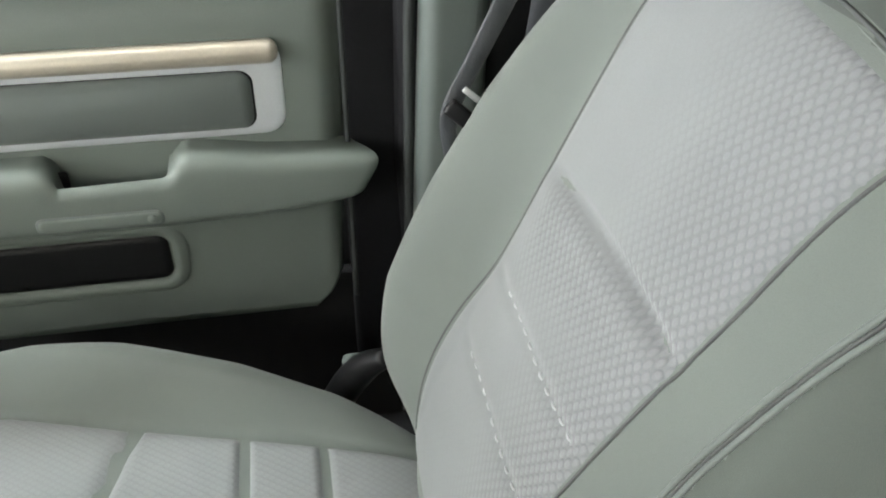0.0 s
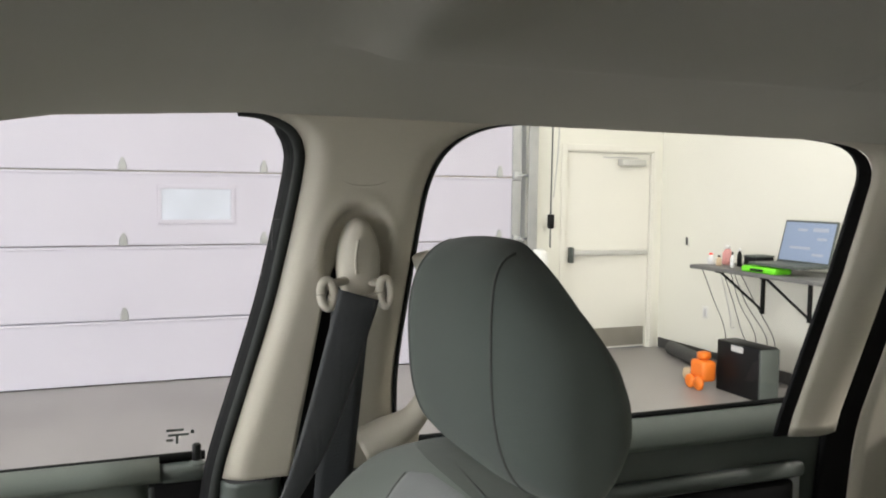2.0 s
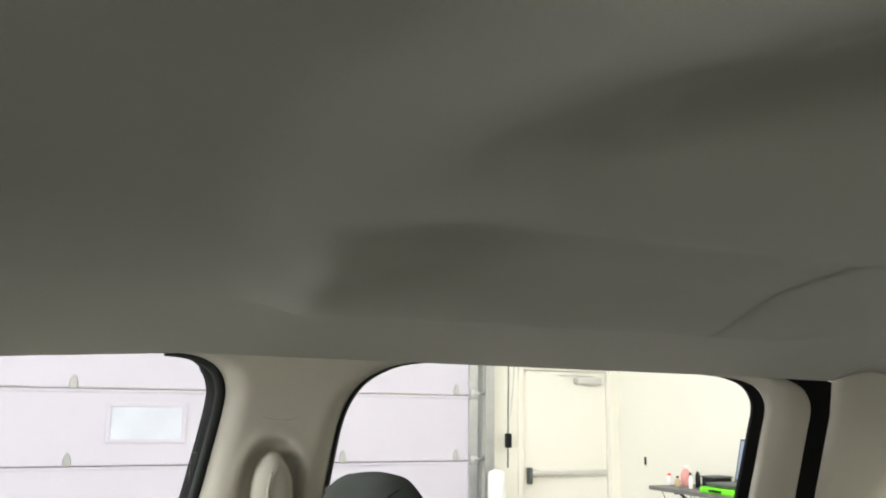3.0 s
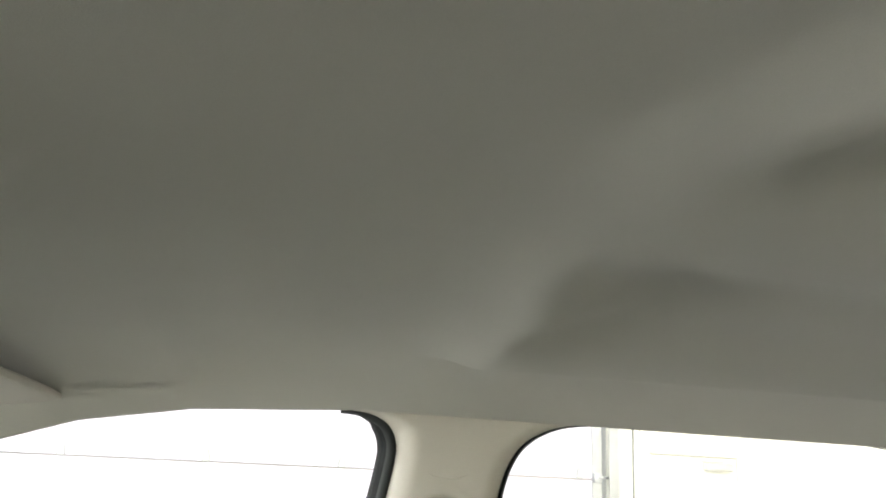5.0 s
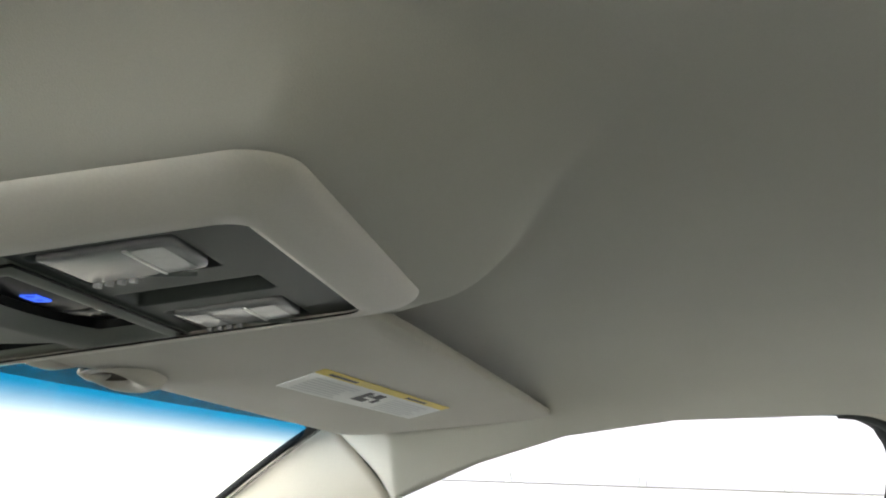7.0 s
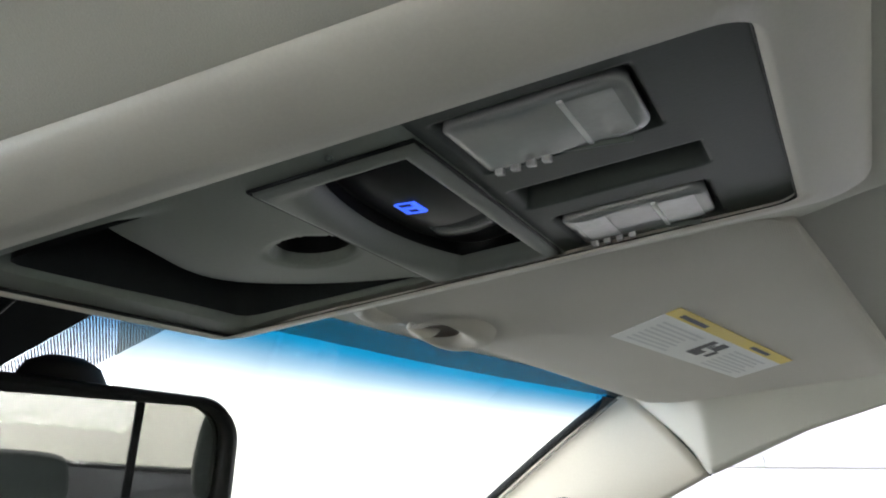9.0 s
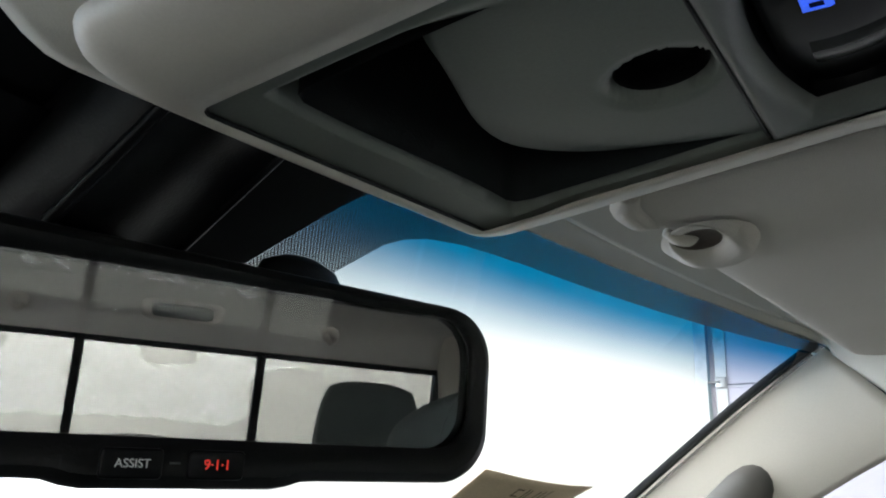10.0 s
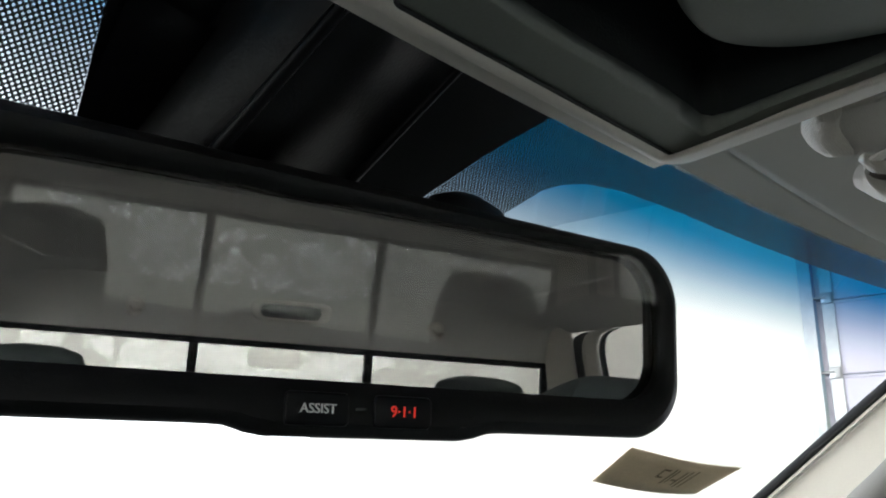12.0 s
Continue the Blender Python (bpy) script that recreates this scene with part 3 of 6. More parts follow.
    for k, (bx, by, r, h, mt, cp) in enumerate(((5.9, 0.3, 0.045, 0.17, M_PINK, M_TEXT), (5.98, 0.42, 0.03, 0.10, M_TEXT, M_RED), (5.72, 0.32, 0.022, 0.16, M_BLACK, M_TEXT), (5.66, 0.45, 0.018, 0.13, M_TEXT, M_BLACK), (5.82, 0.46, 0.025, 0.09, M_TAN, M_BLACK))):
        y = SOUTH + by
        t = thing("spray_bottle", (bx, y, top), ("red and white spray bottle on the shelf", "small white bottle on the shelf", "black bottle on the shelf", "slim white bottle on the shelf", "tan jar on the shelf")[k], "bottle", "bottles on the shelf")
        part("body", loft([[(bx + q * r * math.cos(a), y + q * r * math.sin(a), top + z * h) for a in span(0, 2 * math.pi * 13 / 14, 13)] for q, z in ((0.9, 0), (1, 0.05), (1, 0.6), (0.5, 0.8), (0.4, 0.85))]), mt, t)
        part("cap", loft([[(bx + q * r * math.cos(a), y + q * r * math.sin(a), top + z * h) for a in span(0, 2 * math.pi * 13 / 14, 13)] for q, z in ((0.5, 0.85), (0.5, 1.0), (0.3, 1.03))]), cp, t)
    random.seed(5)
    for k, x in enumerate((6.0, 5.72, 5.62, 5.58, 5.5)):
        pts = [(x, SOUTH + 0.5, 0.99), (x + random.uniform(-.05, .05), SOUTH + 0.35, 0.7), (x + random.uniform(-.12, .12) - 0.04, SOUTH + 0.2, 0.4), (x + random.uniform(-.1, .1), SOUTH + 0.15, 0.12), (x + random.uniform(-.2, .1), SOUTH + 0.12, 0.012)]
        whole("cable", tube(pts, 0.0035, 6), M_BLACK, "thin loose cable hanging from the shelf", "cable", group="cables under the shelf")
    whole("cable", tube([(5.75, SOUTH + 0.5, 0.98), (5.85, SOUTH + 0.3, 0.6), (6.05, SOUTH + 0.1, 0.42), (6.1, SOUTH + 0.02, 0.4)], 0.0035, 6), M_PRINT, "grey cable to the wall outlet", "cable", group="cables under the shelf")
    # on the floor
    t = thing("computer_tower", (5.2, -4.55, 0), "black computer tower on the floor", "computer")
    part("body", box(5.02, 5.52, -4.85, -4.65, 0, 0.43, 0.012), M_BLACK, t)
    part("front", box(5.0, 5.022, -4.845, -4.655, 0.01, 0.42, 0.006), M_GREY, t)
    part("sticker", box(5.2, 5.34, -4.649, -4.646, 0.36, 0.41), M_PRINT, t, "pale sticker", smooth=False)
    t = thing("foam_roll", (6.3, -5.0, 0), "dark rolled mat on the floor by the wall", "mat")
    part("roll", rod((6.9, -5.22, 0.07), (5.75, -4.95, 0.07), 0.07, 18, 0.01), M_DARKBASE, t)
    t = thing("toy_truck", (5.58, -4.55, 0), "orange and tan plastic toy on the floor", "toy")
    part("body", box(5.47, 5.66, -4.62, -4.48, 0.07, 0.25, 0.03), M_ORANGE, t)
    part("scoop", box(5.65, 5.78, -4.63, -4.49, 0.04, 0.15, 0.03), M_TAN, t)
    part("cab", box(5.51, 5.61, -4.60, -4.50, 0.25, 0.32, 0.025), M_ORANGE, t)
    for wx in (5.51, 5.62):
        part("wheel", rod((wx, -4.48, 0.06), (wx, -4.445, 0.06), 0.06, 16, 0.01), M_ORANGE, t)


whole("backdrop", grid(lambda x, z: (x, 11.5, z), [-14, 14], [-1, 7]), glow("overcast_daylight", (0.97, 0.985, 1.0), 5.0), "plain bright overcast daylight outside the bay", "backdrop", "structure", smooth=False)
build_garage()
build_garage_door()
build_entry()
build_yard_things()

# ---- the cab shell ----


def side_z(y):
    """Height of the side rail above the door glass."""
    return lerp([(-1.3, 1.745), (-0.8, 1.752), (0.0, 1.757), (0.2, 1.746), (0.32, 1.726), (0.42, 1.692), (0.51, 1.650), (0.6, 1.605)], y)


def wind_y(x, z):
    """The windshield's surface."""
    return 0.70 + (1.74 - z) / 0.68 - 0.22 * x * x


def header_y(x):
    return 0.671 - 0.15 * x * x - 0.06 * max(-0.1, min(0.15, x))


CX = 0.010  # middle of the console


def edge_z(y):
    return 1.7485 - 0.130 * (y - 0.357)


# outline of the lowered pod round the console, and the console's own rim
POD = [(-0.150, 0.70), (-0.150, 0.52), (-0.145, 0.45), (-0.128, 0.36), (-0.105, 0.30), (-0.075, 0.268), (-0.045, 0.257), (-0.02, 0.264), (0.03, 0.285), (0.12, 0.314), (0.19, 0.350), (0.225, 0.385), (0.200, 0.44), (0.165, 0.50), (0.135, 0.56), (0.122, 0.62), (0.118, 0.70)]


def pod_share(x, y):
    """How far a place in the pod lies from its crease towards the console rim, 0 to 1."""
    inside, near = False, 9.0
    for (ax, ay), (bx, by) in zip(POD, POD[1:] + POD[:1]):
        if (ay > y) != (by > y) and x < ax + (bx - ax) * (y - ay) / (by - ay):
            inside = not inside
        if ay + by < 1.39:
            t = max(0.0, min(1.0, ((x - ax) * (bx - ax) + (y - ay) * (by - ay)) / ((bx - ax) ** 2 + (by - ay) ** 2)))
            near = min(near, math.hypot(x - ax - t * (bx - ax), y - ay - t * (by - ay)))
    if not inside:
        return 0.0
    out = math.hypot(max(CX - 0.100 - x, 0.0, x - CX - 0.098), max(0.357 - y, 0.0))
    return near / (near + out)


def liner_z(x, y):
    mid = 1.799 - 0.018 * smooth_step(0.07, 0.38, y) - 0.040 * smooth_step(0.40, 0.66, y)
    # rear field: it steps down behind a soft transverse slope and is arched along each side
    a = abs(x)
    yc = 0.042 - 0.050 * smooth_step(0.05, 0.25, a) - 0.025 * smooth_step(0.25, 0.46, a)
    fade = smooth_step(-0.80, -0.62, y)
    drop = (0.010 + 0.008 * smooth_step(0.02, 0.30, a)) * smooth_step(yc + 0.038, yc - 0.038, y)
    arch = 0.030 * smooth_step(0.01, 0.17, a) * smooth_step(0.455, 0.27, a) * smooth_step(yc - 0.005, yc - 0.12, y)
    # sharp transverse step at the back of the field
    yr = -0.425 - 0.10 * smooth_step(0.08, 0.42, a)
    drop -= 0.0028 * smooth_step(yr + 0.004, yr - 0.006, y) * smooth_step(0.44, 0.41, a)
    mid += (arch - drop * smooth_step(0.490, 0.430, a)) * fade
    zs = lerp([(0.517, side_z(min(y, 0.517))), (0.602, 1.735)], y)
    r = min(1.0, a / 0.695)
    base = zs + (mid - zs) * (1 - r ** (7 + 9 * smooth_step(0.30, 0.48, y)))
    q = pod_share(x, y)
    if q > 0:
        soft = smooth_step(0.03, -0.06, x)
        w = (1 - (1 - q) ** 2.2) * (1 - soft) + q * q * (3 - 2 * q) * soft
        base += (edge_z(y) + 0.002 - base) * w
    # cut-out above the console
    if abs(x - CX) < 0.092 and 0.375 < y < 0.652:
        return 1.805
    return base


def build_shell():
    xs = [0.695 * (0.65 * t + 0.35 * math.sin(math.pi / 2 * t)) for t in span(-1, 1, 260)]
    vs = span(0, 1, 340)
    y_of = lambda x, v: -1.02 + (header_y(x) + 1.02) * v
    bm = grid(lambda x, v: (x, y_of(x, v), liner_z(x, y_of(x, v))), xs, vs)
    whole("headliner", bm, M_LINER, "grey-beige cloth headliner with moulded recesses", "headliner", "structure", thick=0.004)
    lip_z = lambda x: 1.752 - 0.011 * smooth_step(0.11, 0.17, abs(x)) - 0.005 * smooth_step(0.45, 0.68, abs(x))
    bm = grid(lambda x, t: (x, header_y(x) + (wind_y(x, lip_z(x)) - 0.003 - header_y(x)) * t, liner_z(x, header_y(x)) + (lip_z(x) - liner_z(x, header_y(x))) * t**0.5), span(-0.695, 0.695, 90), span(0, 1, 8))
    whole("header_lip", bm, M_LINER, "cloth-covered lip above the windshield", "headliner", "structure", thick=0.002)
    # rear header down to the back glass
    prof = [(-1.02, 1.788), (-1.06, 1.785), (-1.10, 1.778), (-1.14, 1.762), (-1.17, 1.740), (-1.19, 1.716), (-1.205, 1.694), (-1.216, 1.672)]
    line = curve_through([(0, a, b) for a, b in prof], 4)
    def rear(x, k):
        p = line[k]
        return (x, p.y, p.z + (liner_z(x, -1.02) - 1.788) * max(0.0, 1 - k / 12))
    whole("rear_header", grid(rear, span(-0.695, 0.695, 40), list(range(len(line)))), M_LINER, "grey-beige rear headliner above the back glass", "headliner", "structure", thick=0.004)
    # roof skin, floor, firewall and the closed body below the belt
    whole("roof_skin", grid(lambda x, t: (x, -1.32 + (2.01 - 0.24 * x * x) * t, 1.86 - 0.09 * (x / 0.74) ** 4 * (1 - smooth_step(0.75, 1, t)) - 0.06 * smooth_step(0.75, 1, t)), span(-0.74, 0.74, 16), span(0, 1, 20)), M_PAINT, "dark painted steel roof skin", "roof", "structure", thick=0.003)
    whole("cab_floor", box(-0.88, 0.88, -1.35, 1.5, 0.60, 0.66, 0.01), M_CARPET, "dark carpeted cab floor", "floor", "structure")
    for s, nm in ((1, "body_side_right"), (-1, "body_side_left")):
        bm = box(s * 0.90, s * 0.98, -1.4, 1.7, 0.45, 1.30, 0.03)
        whole(nm, bm, M_PAINT, "dark painted lower body side", "body side", "structure")
    # dashboard, out of view, added to close the cab and block light from below
    bm = grid(lambda x, t: (x, 1.02 + 0.5 * t, 1.26 - 0.10 * (1 - t) ** 3 + 0.02 * math.cos(3 * x)), span(-0.86, 0.86, 20), span(0, 1, 8))
    whole("dashboard", bm, M_DASH, "dark grey dashboard top under the windshield", "dashboard", "structure", thick=0.02)
    whole("dash_front", grid(lambda x, t: (x, 1.02 - 0.06 * math.sin(3.1 * t), 1.15 - 0.4 * t), span(-0.86, 0.86, 12), span(0, 1, 8)), M_DASH, "dark grey dashboard face", "dashboard", "structure", thick=0.02)
    # back wall under the rear glass
    whole("cab_back", box(-0.86, 0.86, -1.30, -1.22, 0.66, 1.20, 0.01), M_GREY, "dark grey cab back panel", "panel", "structure")
    # windshield
    bm = grid(lambda x, z: (x * (1 + 0.10 * (1.74 - z)), wind_y(x, z), z), span(-0.72, 0.72, 40), span(1.22, 1.748, 40))
    w = whole("windshield", bm, M_WINDSHIELD, "clear windshield with a blue shade band at the top", "windshield", "structure")
    w.visible_shadow = False
    off = 0.004
    def on(x, z, o=off):
        p = Vector((x, wind_y(x, z), z))
        return p - o * Vector((0.44 * x, 1, 1 / 0.68)).normalized()
    slope = math.hypot(1, 1 / 0.68)
    uv = lambda x, z: (x, z * slope)
    # printed border: solid in the middle behind the mirror, dots beside it and along the top
    left = lambda z: lerp([(1.650, -0.058), (1.691, -0.0805), (1.7155, -0.0940), (1.7478, -0.110)], z)
    right = lambda z: lerp([(1.650, 0.030), (1.692, 0.055), (1.704, 0.063), (1.724, 0.077), (1.7478, 0.100)], z)
    whole("frit_middle", grid(lambda z, t: on(left(z) + (right(z) - left(z)) * t, z), span(1.664, 1.7478, 16), span(0, 1, 12)), M_FRIT, "solid black printed patch on the windshield", "frit", "structure")
    for s, edge, x1 in ((1, right, 0.225), (-1, left, -0.245)):
        # the dotted field beside the patch, its lower edge swept up into the band along the top
        def low(d):
            return lerp([(0, 1.664), (0.045, 1.692), (0.054, 1.7035), (0.060, 1.711), (0.067, 1.7195), (0.075, 1.7235), (0.090, 1.7268), (0.115, 1.7290), (0.145, 1.7300), (0.18, 1.7305)], d)
        def spot(t, v, s=s, edge=edge, x1=x1):
            x0 = edge(1.7475)
            for _ in range(4):
                x = x0 + (x1 - x0) * t
                z = 1.7475 - v * (1.7475 - low(abs(x - 0.056 * s) if s > 0 else abs(x + 0.076)))
                x0 = edge(z)
            return x, z
        bm = grid(lambda t, v: on(*spot(t, v)), span(0, 1, 40), span(0, 1, 14), uv=lambda t, v: uv(*spot(t, v)))
        whole("frit_dots", bm, M_DOTS_WIDE, "dotted black print beside the mirror mount", "frit", "structure")
        xa, xb = x1, s * 0.70
        bm = grid(lambda x, t: on(x, 1.7475 - t * 0.017), span(xa, xb, 24), span(0, 1, 3), uv=lambda x, t: uv(x, 1.7475 - t * 0.017))
        whole("frit_band", bm, M_DOTS, "dotted black print along the windshield's top", "frit", "structure")
    # printed border down both sides, rounded into the top corners
    for s in (1, -1):
        def inner(z):
            xe = lerp([(1.33, 0.815), (1.47, 0.778), (1.572, 0.742), (1.676, 0.704), (1.736, 0.690), (1.748, 0.688)], z)
            d = 1.7295 - z
            r = 0.032
            return xe, 0.010 + (r - math.sqrt(max(0.0, r * r - (r - d) ** 2)) if d < r else 0.0)
        bm = grid(lambda z, t: on(s * (inner(z)[0] + 0.004 - (inner(z)[1] + 0.004) * t), z), [1.7293, 1.7285, 1.727, 1.725, 1.722, 1.718, 1.713, 1.707, 1.700, 1.69, 1.67, 1.64, 1.60, 1.54, 1.48, 1.40, 1.33], span(0, 1, 3), uv=lambda z, t: uv(inner(z)[0] - inner(z)[1] * t, z))
        whole("frit_side", bm, M_DOTS, "black printed border along the windshield's side", "frit", "structure")
    # header trim strip between liner and glass
    whole("header_seal", tube([(x, wind_y(x, 1.748) - 0.006, 1.752) for x in span(-0.70, 0.70, 20)], 0.006, 8, steps=2), M_RUBBER, "black seal along the windshield's top", "seal", "structure")
    for s in (1, -1):
        sd = ("right", "left")[s < 0]
        # front pillar: from the seam down along the windshield
        S = [(0.697, 0.520, 1.646), (0.712, 0.60, 1.602), (0.742, 0.75, 1.508), (0.775, 0.88, 1.42), (0.815, 1.02, 1.32)]
        W = [(0.690, 0.602, 1.736), (0.704, 0.690, 1.676), (0.742, 0.832, 1.572), (0.778, 0.97, 1.47), (0.815, 1.17, 1.33)]
        Sc, Wc = curve_through(S, 8), curve_through(W, 8)
        def pil(k, t):
            a, b = Sc[k], Wc[k]
            p = a.lerp(b, t)
            bul = math.sin(math.pi * t) * (1 - t) ** 0.7
            return (s * (p.x - 0.009 * bul), p.y - 0.012 * bul, p.z - 0.004 * bul)
        whole("pillar_front_" + sd, grid(pil, list(range(len(Sc))), span(0, 1, 14)), M_TRIM, "beige moulded plastic front pillar trim", "pillar trim", "structure", thick=0.004)
        bl = lambda t: math.sin(math.pi * t) * (1 - t) ** 0.7
        sm = [(s * (Sc[0].lerp(Wc[0], t).x - 0.009 * bl(t) + 0.002), Sc[0].lerp(Wc[0], t).y - 0.012 * bl(t) - 0.0015, Sc[0].lerp(Wc[0], t).z - 0.004 * bl(t)) for t in span(0, 0.97, 12)]
        whole("pillar_seam_" + sd, tube(sm, 0.0016, 6, steps=2), M_GREY, "dark seam at the pillar's top", "seam", "structure")
        whole("windshield_seal_" + sd, tube([(s * (p.x + 0.001), p.y + 0.004, p.z + 0.001) for p in Wc], 0.0055, 8, steps=1), M_RUBBER, "black windshield edge seal", "seal", "structure")
        build_middle_pillar(s, sd)
        build_rear_pillar(s, sd)


def pillar_x(z):
    return lerp([(1.0, 0.80), (1.33, 0.772), (1.56, 0.726), (1.70, 0.704), (1.76, 0.695)], z)


FRONT_EDGE = [(1.30, 0.040), (1.36, 0.030), (1.45, 0.006), (1.55, -0.020), (1.65, -0.040), (1.70, -0.048), (1.720, -0.0475), (1.737, -0.040), (1.749, -0.024), (1.756, -0.002), (1.758, 0.03)]
BACK_EDGE = [(1.30, -0.178), (1.40, -0.172), (1.46, -0.170), (1.54, -0.176), (1.63, -0.186), (1.68, -0.194), (1.713, -0.208), (1.735, -0.230), (1.750, -0.262), (1.757, -0.300), (1.758, -0.34)]


def smooth_edge(table):
    """The edge line as a dense table by height."""
    return [(p.y, p.x) for p in curve_through([(b, a, 0) for a, b in table], 10)]


FRONT_EDGE, BACK_EDGE = smooth_edge(FRONT_EDGE), smooth_edge(BACK_EDGE)


def heights(a, b, n):
    """Heights that crowd towards the top."""
    return [a + (b - a) * math.sin(math.pi / 2 * t) ** 0.9 for t in span(0, 1, n)]


def build_middle_pillar(s, sd):
    P = thing("pillar_middle_" + sd, (s * 0.75, -0.08, 1.3), "beige moulded middle pillar trim with a belt slot", "pillar trim", kind="structure")
    fe, be = (lambda z: lerp(FRONT_EDGE, z)), (lambda z: lerp(BACK_EDGE, z))
    sl = lambda z: lerp([(1.33, -0.043), (1.45, -0.060), (1.55, -0.074), (1.585, -0.088), (1.60, -0.104), (1.77, -0.104)], z)
    sr = lambda z: lerp([(1.33, -0.066), (1.45, -0.092), (1.54, -0.120), (1.585, -0.122), (1.60, -0.110), (1.77, -0.110)], z)
    cuts = lambda z: (fe(z), min(sl(z), fe(z) - 0.01), max(sr(z), be(z) + 0.01), be(z))
    def face(z, t):
        """Trim skin: t 0..1 front strip, 1..2 slot, 2..3 back strip; rounded outwards at both edges, dished round the adjuster."""
        q = cuts(z)
        k = min(2, int(t))
        y = q[k] + (q[k + 1] - q[k]) * (t - k)
        d = min(fe(z) - y, y - be(z))
        e = 1 - (1 - min(1.0, max(0.0, d) / 0.030)) ** 2
        w = math.hypot((y + 0.112) / 0.041, (z - 1.600) / (0.060 if z > 1.6 else 0.085))
        lip = 0.003 * math.exp(-(((w - 1.12) / 0.10) ** 2)) * smooth_step(1.56, 1.60, z)
        return (s * (pillar_x(z) + 0.020 * (1 - e) + 0.018 * smooth_step(1.03, 0.82, w) - lip), y, z)
    zs = span(1.335, 1.66, 64) + heights(1.663, 1.7578, 34)
    ts = span(0, 1, 14) + span(1.25, 1.75, 2) + span(2, 3, 14)
    bm = grid(face, zs, ts)
    bmesh.ops.delete(bm, geom=[f for f in bm.faces if f.calc_center_median().z < 1.597 and sr(f.calc_center_median().z) < f.calc_center_median().y < sl(f.calc_center_median().z)], context="FACES")
    part("upper_trim", bm, M_TRIM, P, thick=0.004)
    def skin(y0, y1, z0, z1, nz, lift=0.0, ny=12):
        """Sheet between two edge lines, rounded outwards at both edges."""
        def fn(z, t):
            a, b = y0(z), y1(z)
            edge = 1 - (1 - min(1, min(t, 1 - t) / 0.22)) ** 2
            return (s * (pillar_x(z) - lift + 0.020 * (1 - edge)), a + (b - a) * t, z)
        return grid(fn, heights(z0, z1, nz), span(0, 1, ny))
    # black sheet closes the slot; the shade of its depth is the colour
    part("slot_back", grid(lambda z, t: (s * (pillar_x(z) + 0.035), -0.02 - 0.15 * t, z), span(1.0, 1.64, 6), span(0, 1, 4)), M_BLACK, P, "black sheet standing in for shade in the belt slot", thick=0.003)
    part("lower_trim", skin(lambda z: 0.040 - 0.02 * (z - 1), lambda z: -0.035, 0.85, 1.332, 10, 0.004), M_GREY, P, "dark grey lower pillar trim", thick=0.004)
    # another black sheet in place of the shade beside the trim
    part("lower_shadow_gap", grid(lambda z, t: (s * (pillar_x(z) + 0.02), -0.03 - 0.16 * t, z), span(0.75, 1.34, 8), span(0, 1, 4)), M_BLACK, P, "black sheet standing in for shade beside the lower pillar trim", thick=0.003)
    # slotted cover below the adjuster
    part("cover_seam", tube([(s * (pillar_x(1.69) - 0.0005), -0.115 + 0.03 * math.cos(a), 1.694 + 0.011 * math.sin(a) - 0.004) for a in span(math.pi, 2 * math.pi, 10)], 0.0010, 6, steps=2), M_TRIM, P, "faint half-round cover seam")
    # grab handle at the back edge
    part("grab_handle", tube([(s * 0.758, -0.130, 1.362), (s * 0.752, -0.160, 1.378), (s * 0.742, -0.190, 1.400), (s * 0.735, -0.209, 1.44), (s * 0.728, -0.214, 1.49), (s * 0.722, -0.206, 1.55), (s * 0.716, -0.19, 1.60)], [0.026, 0.024, 0.016, 0.012, 0.012, 0.013, 0.014], 10), M_TRIM, P, "beige curved grab handle")
    part("foot_pad", tube([(s * 0.765, -0.150, 1.345), (s * 0.757, -0.172, 1.36), (s * 0.750, -0.185, 1.385)], [0.03, 0.026, 0.016], 10), M_TRIM, P, "beige handle foot")
    # door seals along both openings
    for edge, wdt, sg in ((FRONT_EDGE, 0.018, 1), (BACK_EDGE, 0.006, -1)):
        ed = lambda z: lerp(edge, z)
        def seal(z, t):
            return (s * (pillar_x(z) + 0.016 + 0.03 * t), ed(z) + sg * (wdt * t - 0.004), z + (0.004 if z > 1.74 else 0))
        part("door_seal", grid(seal, heights(0.95 if sg > 0 else 1.34, 1.7575, 80), span(0, 1, 4)), M_RUBBER, P, "black rubber door seal", thick=0.006)
        part("seal_bead", tube([(s * (pillar_x(z) + 0.018), ed(z) + sg * 0.004, z) for z in heights(1.0 if sg > 0 else 1.36, 1.7575, 50)], 0.006 if sg > 0 else 0.003, 8, steps=1), M_BEAD, P, "black rubber bead")


